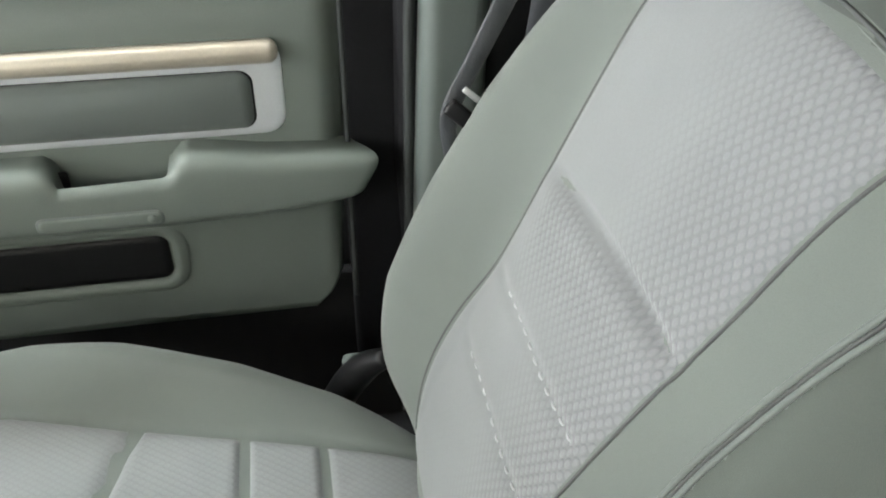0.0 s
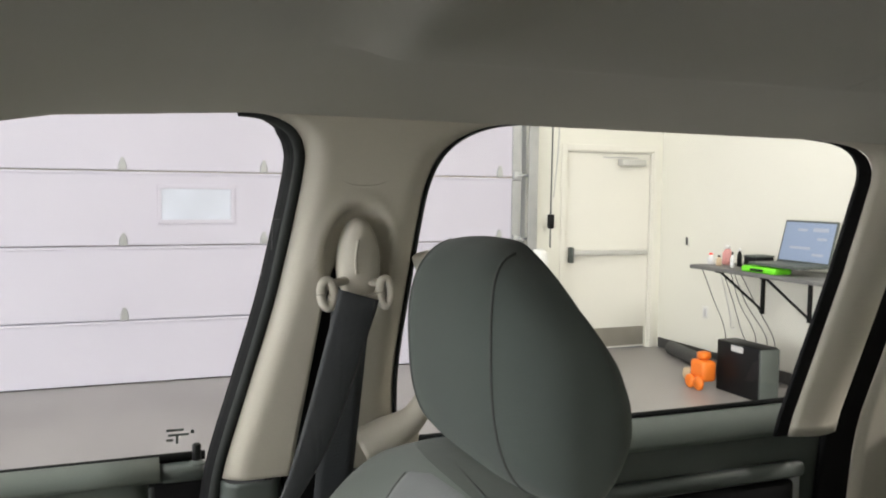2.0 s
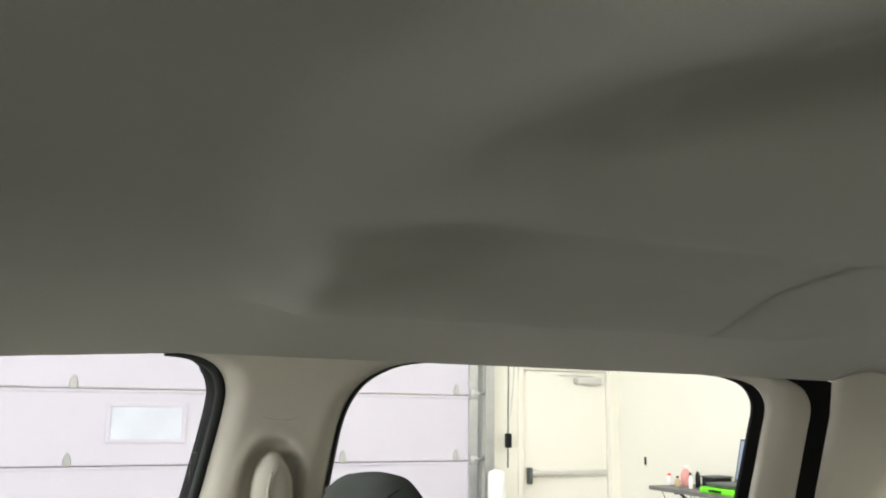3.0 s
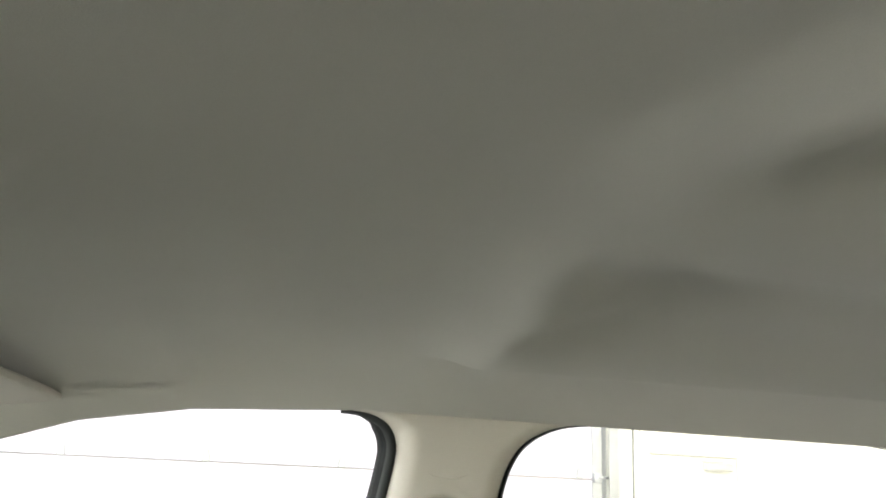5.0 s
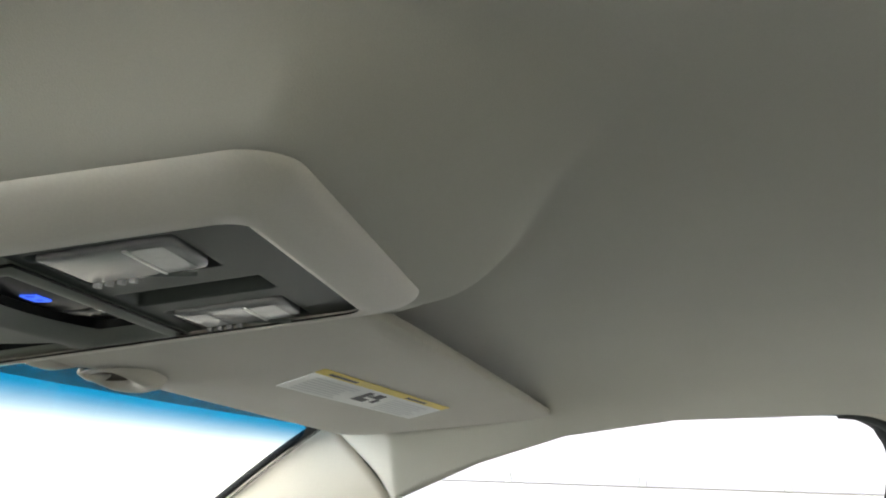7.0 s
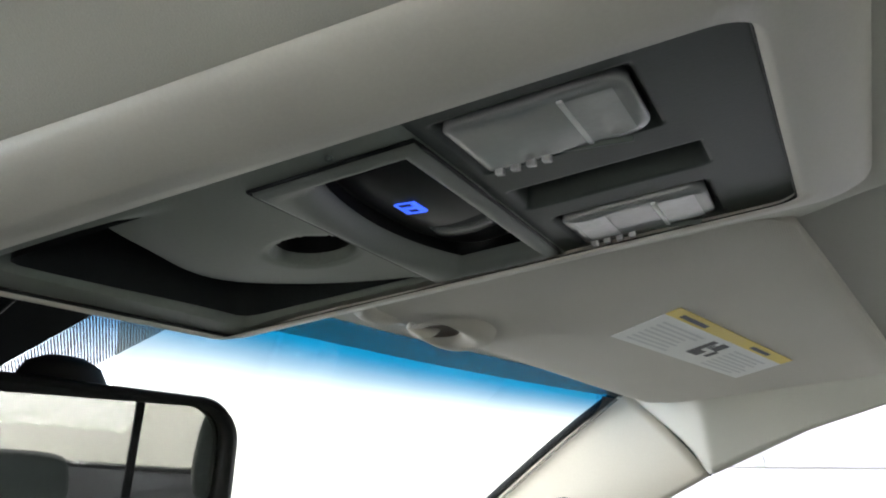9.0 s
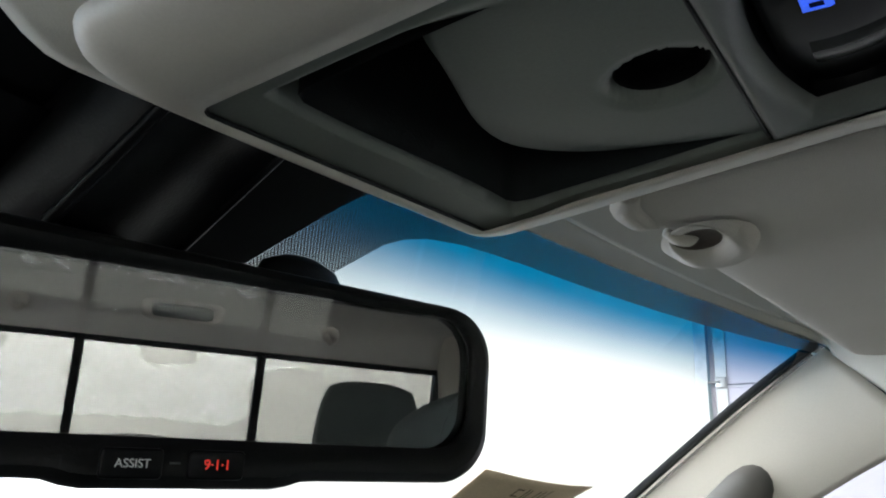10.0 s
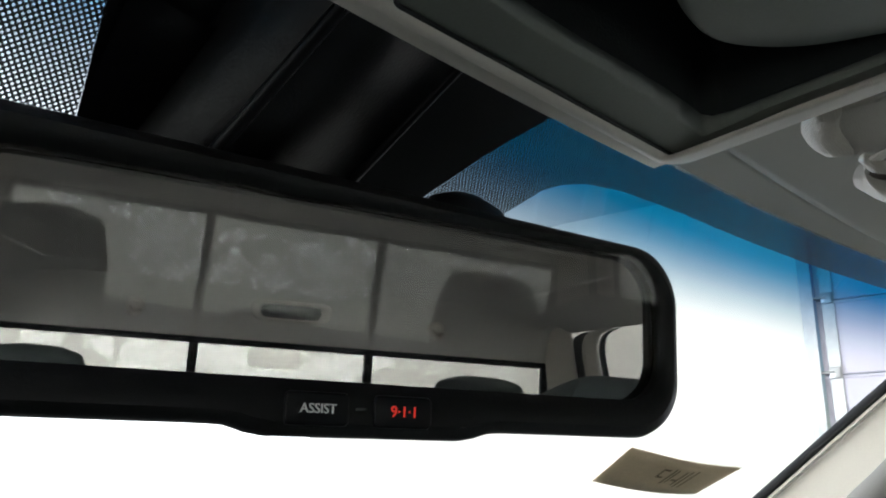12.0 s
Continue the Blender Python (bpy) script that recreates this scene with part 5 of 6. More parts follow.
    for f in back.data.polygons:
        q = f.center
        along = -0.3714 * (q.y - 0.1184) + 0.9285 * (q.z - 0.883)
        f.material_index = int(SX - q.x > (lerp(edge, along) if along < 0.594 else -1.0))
    # headrest
    c, tl = Vector((0.448, -0.166, 1.537)), radians(0)
    ax = Vector((0, math.sin(tl), math.cos(tl)))
    nf = Vector((0, math.cos(tl), -math.sin(tl)))
    hw = lambda v: 0.148 * (1 - 0.30 * max(0, v) ** 2.2 - 0.05 * max(0, -v) ** 2)
    def HR(u, v, d):
        # rounded outline, most of all at the inboard top
        k = (0.10 if v > 0 else 0.10 - 0.05 * min(1.0, -v)) + 0.14 * smooth_step(0.0, -0.8, u) * smooth_step(0.0, 0.8, v)
        a, b = u * (1 - k * abs(v) ** 3), v * (1 - k * abs(u) ** 3)
        return c + Vector((a * hw(b), 0, 0)) + ax * (0.099 * b) + nf * d
    hf = lambda u, v: HR(u, v, rim(u, v, 2.8) * (0.058 + 0.004 * u * u) + 0.004 * v)
    hb = lambda u, v: HR(u, v, -rim(u, v, 3.2) * lerp([(-1, 0.060), (-0.5, 0.066), (-0.2, 0.060), (0.1, 0.046), (0.4, 0.024), (0.66, 0.010), (1, 0.003)], v) + 0.004 * v)
    head = part("headrest", pillow(hf, hb, 50, 44), M_HEAD, S, "dark grey-green cloth headrest")
    for uu in (-0.61, 0.66):
        part("seam", tube([hf(uu * (1 + 0.14 * v * v), v) + nf * 0.0002 for v in span(-0.985, 0.985, 40)], 0.0014, 6, steps=1), M_THREAD, head, "dark headrest seam")
    for px in (-0.065, 0.065):
        part("post", rod((c.x + px, -0.175, 1.40), (c.x + px, -0.166, 1.50), 0.006, 12), M_CHROME, S, "steel headrest post")
    # cushion
    seam_x = lambda y: lerp([(0.06, 0.112), (0.15, 0.130), (0.244, 0.156), (0.37, 0.193), (0.48, 0.232), (0.65, 0.24)], y)
    rise = [(p.x, p.y) for p in curve_through([(0.04, 0.007, 0), (0.10, 0.013, 0), (0.18, 0.026, 0), (0.25, 0.041, 0), (0.36, 0.060, 0), (0.46, 0.064, 0), (0.66, 0.048, 0)], 8)]
    def ctop(x, y):
        w = seam_x(y)
        b = lerp(rise, y) * smooth_step(w - 0.01, w + 0.062, abs(x))
        b -= 0.006 * math.exp(-((abs(x) - w) / 0.007) ** 2)
        for ys in (0.169, 0.243):
            b -= 0.005 * math.exp(-((y - ys) / 0.005) ** 2) * smooth_step(w, w - 0.02, abs(x))
        b -= 0.006 * math.exp(-((y - front_seam(x)) / 0.006) ** 2) * smooth_step(w, w - 0.015, abs(x))
        return 0.952 + b
    front_seam = lambda x: 0.376 - 0.036 * (abs(x) / 0.19) ** 2.5
    cw = lambda y: lerp([(0.04, 0.145), (0.08, 0.170), (0.15, 0.222), (0.25, 0.272), (0.37, 0.312), (0.46, 0.322), (0.55, 0.315), (0.66, 0.28)], y)
    mid_y, half_y = 0.355, 0.310
    def cf(u, v):
        y = mid_y + half_y * v
        x = u * cw(y)
        return Vector((SX + x, y, 0.86 + rim(u, v, 4.2) * (ctop(x, y) - 0.86)))
    cb = lambda u, v: Vector((SX + u * cw(mid_y + half_y * v), mid_y + half_y * v, 0.86 - 0.09 * rim(u, v, 4.5)))
    cush = part("cushion", pillow(cf, cb, 90, 80), M_SEAT, S, "grey cloth seat cushion")
    panels = [(lambda x: 0.075, lambda x: 0.1665), (lambda x: 0.1715, lambda x: 0.2405), (lambda x: 0.2455, lambda x: front_seam(x) - 0.003), (lambda x: front_seam(x) + 0.003, lambda x: 0.60)]
    for lo, hi in panels:
        def spot(a, t, lo=lo, hi=hi):
            y = 0.3
            for _ in range(4):
                x = (2 * t - 1) * (seam_x(y) - 0.004)
                y = lo(x) + (hi(x) - lo(x)) * a
            return x, y
        def cin(a, t, spot=spot):
            x, y = spot(a, t)
            e = min(1, min(t, 1 - t) / 0.05, a / 0.12, (1 - a) / 0.12)
            return Vector((SX + x, y, 0.86 + rim(x / cw(y), (y - mid_y) / half_y, 4.2) * (ctop(x, y) - 0.86) + 0.0035 * (1 - (1 - e) ** 2) - 0.001))
        part("cushion_insert", grid(cin, span(0, 1, 26), span(0, 1, 44), uv=lambda a, t, spot=spot: (spot(a, t)[0] + 1.0, spot(a, t)[1])), M_CUSHION, cush, "pale grey knit cushion insert")
    # side trim, recliner cover and base
    part("seat_base", box(SX - 0.25, SX + 0.25, 0.06, 0.63, 0.66, 0.79, 0.03), M_BLACK, S, "black seat base")
    part("recliner_cover", tube([(0.690, 0.165, 0.83), (0.675, 0.145, 0.90), (0.655, 0.120, 0.955), (0.635, 0.095, 0.985)], [0.018, 0.019, 0.017, 0.010], 12), M_BLACK, S, "dark recliner cover")
    bk2 = thing("belt_buckle", (0.61, 0.12, 0.98), "dark grey belt buckle beside the cushion", "buckle")
    part("stalk", tube([(0.700, 0.150, 0.84), (0.690, 0.140, 0.90), (0.680, 0.130, 0.93)], 0.010, 8), M_GREY, bk2)
    part("head", box(0.668, 0.690, 0.115, 0.140, 0.925, 0.950, 0.006), M_GREY, bk2)


def build_belt():
    B = thing("seat_belt", (0.69, -0.1, 1.56), "black seat belt hanging from a beige pillar guide", "seat belt")
    # guide: a flat loop with two ears and an oval hanger above
    for yc, ry in ((-0.0685, 0.0072), (-0.1345, 0.0062)):
        ear = [(0.6875 + 0.003 * math.sin(a), yc + ry * math.cos(a), 1.5610 + 0.0145 * math.sin(a)) for a in span(0, 2 * math.pi, 16)]
        part("guide_ear", tube(ear, 0.0052, 10, steps=2), M_TRIM, B, "beige rounded guide ear")
    part("guide_bar", tube([(0.688, -0.070, 1.556), (0.688, -0.10, 1.554), (0.688, -0.133, 1.556)], 0.0055, 10), M_TRIM, B, "beige belt guide bar")
    part("guide_plate", tube([(0.694, -0.070, 1.570), (0.702, -0.10, 1.574), (0.694, -0.133, 1.570)], 0.0050, 10), M_TRIM, B, "beige upper guide bar")
    loops = []
    for q, dx in ((0.7, 0.034), (0.95, 0.028), (1.0, 0.010), (0.93, 0.0), (0.80, -0.006), (0.55, -0.010), (0.15, -0.012)):
        loops.append([(pillar_x(1.60) - 0.016 + dx, -0.111 + 0.0238 * q * math.cos(a) * (1 - 0.12 * math.sin(a)), 1.596 + 0.048 * q * math.copysign(abs(math.sin(a)) ** 0.9, math.sin(a))) for a in span(0, 2 * math.pi * 27 / 28, 27)])
    cov = part("adjuster_cover", loft(loops), M_TRIM, B, "beige oval adjuster cover")
    part("adjuster_groove", tube([(pillar_x(1.6) - 0.0270, -0.103, 1.582), (pillar_x(1.61) - 0.0282, -0.101, 1.600), (pillar_x(1.62) - 0.0262, -0.104, 1.620)], 0.0022, 6), M_TRIM, cov, "raised rib")
    # webbing: from the guide down to the shoulder of the seat, then out of sight
    mid = curve_through([(0.6815, -0.102, 1.560), (0.681, -0.100, 1.548), (0.684, -0.088, 1.50), (0.682, -0.066, 1.42), (0.676, -0.040, 1.345), (0.668, -0.010, 1.285), (0.656, 0.016, 1.235), (0.664, 0.010, 1.17), (0.674, 0.012, 1.06), (0.684, 0.03, 0.95)], 6)
    wide = lambda k: Vector((0.10 * k / len(mid), -1, -0.30 - 0.3 * k / len(mid))).normalized() * 0.0240
    far = lambda k: lerp([(0, 1), (0.11, 0.95), (0.25, 0.8), (0.36, 0.45), (0.45, -0.2), (0.6, -0.3)], k / len(mid))
    bm = grid(lambda k, t: mid[k] + wide(k) * (-1 + (far(k) + 1) * t) + Vector((-0.0022 * math.sin(math.pi * t), 0, 0)), list(range(len(mid))), span(0, 1, 8))
    part("webbing", bm, M_BELT, B, "black woven webbing", thick=0.0014)
    # the run behind, from the guide back into the pillar
    bm = grid(lambda k, t: Vector((0.700 + 0.10 * k, -0.100 + 0.0225 * t + 0.020 * k, 1.556 - 0.50 * k)), span(0, 1, 8), span(-1, 1, 4))
    part("webbing_behind", bm, M_BELT, B, "black webbing running into the pillar slot", thick=0.0014)
    tg = part("latch_tongue", moved(box(-0.009, 0.009, -0.0012, 0.0012, -0.003, 0.003, 0.001), Matrix.Translation((0.655, 0.010, 1.262)) @ Matrix.Rotation(radians(40), 4, "X") @ Matrix.Rotation(radians(80), 4, "Z")), M_STEEL, B, "dull steel latch tongue")
    part("tongue_grip", moved(box(-0.013, 0.013, -0.005, 0.005, -0.008, 0.008, 0.003), Matrix.Translation((0.650, 0.022, 1.247)) @ Matrix.Rotation(radians(40), 4, "X") @ Matrix.Rotation(radians(80), 4, "Z")), M_BLACK, tg, "black tongue grip")


def build_rear_bench():
    R = thing("rear_bench", (0, -1.0, 0.66), "dark grey cloth rear bench with low headrests", "rear bench")
    def fb(u, v):
        return Vector((0.74 * u, -1.04 - 0.06 * v + 0.09 * rim(u, v, 6), 1.04 + 0.31 * v))
    part("backrest", pillow(fb, lambda u, v: Vector((0.74 * u, -1.04 - 0.06 * v - 0.05 * rim(u, v, 6), 1.04 + 0.31 * v)), 40, 24), M_HEAD, R)
    part("cushion", pillow(lambda u, v: Vector((0.74 * u, -0.75 + 0.26 * v, 0.90 + 0.08 * rim(u, v, 5))), lambda u, v: Vector((0.74 * u, -0.75 + 0.26 * v, 0.90 - 0.08 * rim(u, v, 5))), 40, 24), M_HEAD, R)
    for x, w, z0, z1 in ((0.485, 0.13, 1.36, 1.625), (-0.55, 0.125, 1.36, 1.625), (-0.035, 0.115, 1.33, 1.455)):
        zc, hz = (z0 + z1) / 2, (z1 - z0) / 2
        h = pillow(lambda u, v: Vector((x + w * u * (1 - 0.06 * v) * (1 - 0.14 * abs(v) ** 3), -1.08 + 0.05 * rim(u, v, 4), zc + hz * v * (1 - 0.14 * abs(u) ** 3))), lambda u, v: Vector((x + w * u * (1 - 0.06 * v) * (1 - 0.14 * abs(v) ** 3), -1.08 - 0.05 * rim(u, v, 4), zc + hz * v * (1 - 0.14 * abs(u) ** 3))), 26, 20)
        part("headrest", h, M_HEAD, R, "dark grey rear headrest")


build_front_seat()
build_belt()
build_rear_bench()

# ---- overhead console ----


def pan_z(y):
    return 1.737 - 0.128 * (y - 0.381)


def build_console():
    C = thing("overhead_console", (CX, 0.5, 1.72), "beige overhead console with a dark switch and lamp panel", "overhead console")
    ym, hy, hx = 0.5115, 0.1545, 0.099
    loops = []
    # outer edge at the liner, belly of the rim, inner edge at the panel
    for inset, dz, r in ((0.001, 0.018, 0.020), (0.0, 0.0100, 0.020), (0.0008, 0.0072, 0.020), (0.0026, 0.0050, 0.019), (0.006, 0.0030, 0.018), (0.014, 0.0004, 0.016), (0.023, -0.0016, 0.014), (0.030, -0.0022, 0.012)):
        loops.append([(CX - 0.001 + a - 0.012 * smooth_step(0.56, 0.65, b) * smooth_step(-0.03, -0.08, a), b - 0.012 * smooth_step(-0.06, 0.09, a) * smooth_step(0.60, 0.65, b), pan_z(b) + dz) for a, b in rrect(0, ym + inset * 0.24, hx - inset, hy - inset * 0.51, (max(0.007, r - 0.006), r), 8)])
    taper = lambda a, b: b - 0.012 * smooth_step(-0.05, 0.07, a) * smooth_step(0.60, 0.64, b)
    inner = [(0.0115 + a, taper(a, b), pan_z(b) - 0.0012) for a, b in rrect(0, 0.5190, 0.0735, 0.1365, (0.005, 0.010), 8)]
    loops.append(inner)
    loops.append([(x, y, z + 0.007) for x, y, z in inner])
    part("surround", loft(loops, cap=(False, False)), M_CONSOLE, C, "beige moulded console rim", thick=0.0)
    part("panel_gap", tube([(x, y, z + 0.0010) for x, y, z in inner + inner[:1]], 0.0009, 6, steps=1), M_BLACK, C, "dark joint round the panel")
    # panel: one moulded sheet with bin, switch well and lamp wells
    lamps = ((-0.0285, 0.4395, 0.0180, 0.0255), (0.0625, 0.4360, 0.0165, 0.0255))
    SWX, SWY = 0.0165, 0.4985
    brow = [(-0.058, 0.597), (-0.040, 0.606), (-0.017, 0.6110), (0.014, 0.6135), (0.040, 0.608), (0.060, 0.592), (0.072, 0.572), (0.081, 0.552)]
    brow = [(p.x, p.y) for p in curve_through([(x, y, 0) for x, y in brow], 10)]
    def bow(x):
        """Front edge of the switch opening, bowed forwards in its middle."""
        return SWY + 0.0135 + 0.0085 * (1 - ((x - SWX) / 0.053) ** 2)
    def rec(x, y):
        d = 0.0
        # open bin: the floor rises gently to a brow, then drops away to a deep front wall
        front = 0.6365 - 0.0085 * smooth_step(-0.05, 0.066, x)
        inb = smooth_step(-0.0550, -0.0470, x) * smooth_step(0.0775, 0.0750, x) * smooth_step(front + 0.0012, front - 0.0012, y)
        yb = lerp(brow, x)
        roll = 0.015 - 0.012 * smooth_step(-0.03, 0.04, x)
        d += inb * (0.008 * max(0.0, min(1.0, (y - yb + 0.055) / 0.055)) ** 1.7 + 0.050 * smooth_step(yb - roll, yb + 0.012, y))
        # round finger hole
        q = math.hypot(x - 0.0138, y - 0.5465) / 0.0158
        d += 0.016 * smooth_step(1.0, 0.88, q)
        d += 0.0008 * math.exp(-(((q - 1.06) / 0.10) ** 2))
        # rocker well
        d += 0.018 * smooth_step(0.0555, 0.0535, abs(x - SWX)) * smooth_step(SWY - 0.0190, SWY - 0.0170, y) * smooth_step(bow(x) + 0.002, bow(x), y)
        # lamp wells and slot
        for cx, cy, wx, wy in lamps:
            d += 0.006 * smooth_step(wx + 0.0022, wx + 0.0005, abs(x - cx)) * smooth_step(wy + 0.0022, wy + 0.0005, abs(y - cy))
        d += 0.020 * smooth_step(0.0100, 0.0085, abs(x - 0.0195)) * smooth_step(0.0312, 0.0290, abs(y - 0.4365))
        # shallow step in front of the lamps
        d += 0.0012 * smooth_step(0.4735, 0.4715, y)
        return d
    skin = lambda u, y: (0.0115 + 0.0742 * u, taper(0.0742 * u, y), pan_z(y) + 0.0005 + rec(0.0115 + 0.0742 * u, taper(0.0742 * u, y)))
    part("lamp_panel", grid(skin, span(-1, 1, 150), span(0.3825, 0.4722, 76)), M_LAMPPANEL, C, "dark green-grey lamp panel")
    pan = part("panel", grid(skin, span(-1, 1, 150), span(0.4722, 0.6560, 160)), M_PANEL, C, "green-grey moulded panel with an open bin")
    fy = lambda x: 0.6365 - 0.0085 * smooth_step(-0.05, 0.066, x)
    wall_line = [(-0.0478, y) for y in span(0.552, 0.628, 7)] + [(-0.0462, 0.6325)] + [(x, fy(x) - 0.0022) for x in span(-0.042, 0.0675, 24)] + [(0.0720, 0.6235)] + [(0.0738, y) for y in span(0.617, 0.525, 8)]
    # bin wall and roof sheets carry the bin's shade as their colour
    part("bin_wall", grid(lambda k, h: (wall_line[k][0], wall_line[k][1], pan_z(wall_line[k][1]) + h), list(range(len(wall_line))), span(0.0022, 0.056, 4)), M_BIN, pan, "inner wall of the bin, black in place of shade")
    part("bin_roof", grid(lambda x, t: (x, lerp(brow, x) + 0.010 + (fy(x) - 0.002 - lerp(brow, x) - 0.010) * t, pan_z(0.6) + 0.050), span(-0.0478, 0.0738, 24), span(0, 1, 4)), M_BIN, pan, "roof of the bin, black in place of shade")
    # black cup in the hole, coloured for the shade of its depth
    hole = [[(0.0138 + 0.0142 * q * math.cos(a), 0.5465 + 0.0142 * q * math.sin(a), pan_z(0.5465 + 0.0142 * math.sin(a)) + h) for a in span(0, 2 * math.pi * 31 / 32, 31)] for q, h in ((1.0, 0.0050), (0.98, 0.012), (0.9, 0.0155))]
    part("hole_lining", loft(hole, cap=(False, True)), M_BLACK, C, "black cup standing in for shade in the finger hole")
    # switch frame: square outside, its opening bowed towards the front and bevelled
    def opening(i, h):
        pts = []
        for k in span(0, 1, 24):
            x = SWX + (0.0530 - i) * (1 - 2 * k)
            pts.append((x, bow(x) - i))
        for k in span(0, 1, 24):
            x = SWX - (0.0530 - i) * (1 - 2 * k)
            pts.append((x, SWY - 0.0165 + i))
        return [(x, y, pan_z(y) + h) for x, y in pts]
    def outer(i, h):
        pts = [(SWX + (0.0625 - i) * (1 - 2 * k), SWY + 0.0300 - i) for k in span(0, 1, 24)] + [(SWX - (0.0625 - i) * (1 - 2 * k), SWY - 0.0255 + i) for k in span(0, 1, 24)]
        return [(x, y, pan_z(y) + h) for x, y in pts]
    part("switch_frame", loft([outer(0.0, 0.0010), outer(0.0006, -0.0012), outer(0.0030, -0.0022), opening(-0.0040, -0.0016), opening(-0.0008, 0.0012), opening(0.0, 0.0060)], cap=(False, False)), M_SWITCH, C, "raised grey switch frame")
    part("frame_joint", tube([(x, y, z) for x, y, z in outer(-0.0006, 0.0) + outer(-0.0006, 0.0)[:1]], 0.0007, 6, steps=1), M_BLACK, C, "dark joint round the switch frame")
    part("switch_well", loft([opening(0.0002, 0.0050), opening(0.0006, 0.0165)], cap=(False, True)), M_GLOSS, C, "black switch well")
    def rock(x, y):
        return pan_z(y) + 0.0105 - 0.0045 * math.cos((y - SWY) / 0.020 * 1.35) + 0.004 * abs((x - SWX) / 0.053) ** 2
    sw = part("rocker", grid(lambda t, y: (SWX + 0.0522 * t, y, rock(SWX + 0.0522 * t, y)), span(-1, 1, 30), span(SWY - 0.0160, SWY + 0.0195, 16)), M_GLOSS, C, "gloss black window switch", thick=0.002)
    part("rocker_step", grid(lambda t, y: (0.042 + 0.012 * t, y, rock(0.042 + 0.012 * t, y) - 0.0022 * (1 - t * t)), span(-1, 1, 8), span(SWY - 0.013, SWY + 0.010, 8)), M_ROCKER, sw, "dark grey rocker pad")
    # blue icon: a small cab window sign of bars
    ic = bmesh.new()
    ix, iy = 0.0085, 0.5030
    for x0, x1, a, b in ((-0.0052, 0.0052, 0.0033, 0.0040), (-0.0052, 0.0052, -0.0040, -0.0033), (-0.0052, -0.0045, -0.0033, 0.0033), (0.0045, 0.0052, -0.0033, 0.0033), (-0.0010, 0.0010, -0.0033, 0.0033), (-0.0045, -0.0010, -0.0033, -0.0018), (0.0010, 0.0045, -0.0033, -0.0018), (0.0010, 0.0045, 0.0020, 0.0033)):
        zz = max(rock(ix + x0, iy + a), rock(ix + x1, iy + b)) - 0.0016
        box(ix + x0, ix + x1, iy + a, iy + b, zz - 0.0002, zz + 0.0003, 0, ic)
    part("icon", ic, M_BLUE, sw, "lit blue window icon", smooth=False)
    # lamps: frosted cover, brighter rear end, bright edge, bulb reflector line, ribs
    for cx, cy, wx, wy in lamps:
        ln = []
        for i, h in ((0.0, 0.005), (0.0, 0.0010), (0.0006, 0.0004), (0.003, 0.0002)):
            ln.append([(cx + a, b, pan_z(b) + h) for a, b in rrect(0, cy, wx - i, wy - i, (0.003, 0.007 - i * 0.5), 5)])
        lamp = part("map_lamp", loft(ln), M_LAMP, C, "frosted grey map lamp lens")
        part("bright_end", grid(lambda a, b: (a, b, pan_z(b) - 0.0002), span(cx - wx + 0.004, cx + wx - 0.004, 3), span(cy - wy + 0.004, cy - 0.0085, 3)), M_REFLECTOR, lamp, "brighter frosted end of the lens")
        if cx > 0:
            part("bright_end", grid(lambda a, b: (a, b, pan_z(b) - 0.0002), span(cx - wx + 0.004, cx + wx - 0.005, 3), span(cy + 0.010, cy + wy - 0.004, 3)), M_REFLECTOR, lamp, "brighter frosted end of the lens")
        part("lens_edge", box(cx - wx + 0.003, cx + wx - 0.003, cy - 0.0085, cy - 0.0068, pan_z(cy - 0.0076) - 0.0006, pan_z(cy - 0.0076) + 0.001, 0.0003), M_LENSEDGE, lamp, "bright edge across the lens")
        part("side_edge", box(cx + wx - 0.0022, cx + wx - 0.0010, cy - wy + 0.006, cy + 0.004, pan_z(cy - 0.009) - 0.0012, pan_z(cy - 0.009) + 0.0006, 0.0003), M_GREY, lamp, "dark side edge of the lens")
        for k in range(4):
            part("rib", box(cx + wx - 0.0030, cx + wx - 0.0004, cy + 0.0215 - 0.0050 * k - 0.0014, cy + 0.0215 - 0.0050 * k + 0.0014, pan_z(cy + 0.0215 - 0.0050 * k) - 0.0016, pan_z(cy + 0.0215 - 0.0050 * k) + 0.001, 0.0004), M_REFLECTOR, lamp, "small clear rib")
    part("slot", box(0.0118, 0.0272, 0.4085, 0.4645, pan_z(0.4365) + 0.015, pan_z(0.4365) + 0.018, 0.001), M_GLOSS, C, "black slot between the lamps")
    part("dome_knob", rod((-0.0515, 0.497, pan_z(0.497) + 0.001), (-0.0515, 0.497, pan_z(0.497) - 0.0008), 0.0013, 12, 0.0004), M_GREY, C, "tiny grey button")


def visor_place(u, v):
    """Visor sheet: u 0 inboard to 1 outboard, v 0 rear to 1 front."""
    a = Vector((0.120, 0.390, 1.7460)).lerp(Vector((0.668, 0.330, 1.744)), u)
    b = Vector((0.140, 0.609, 1.7260)).lerp(Vector((0.655, 0.564, 1.7165)), u)
    return a.lerp(b, v)


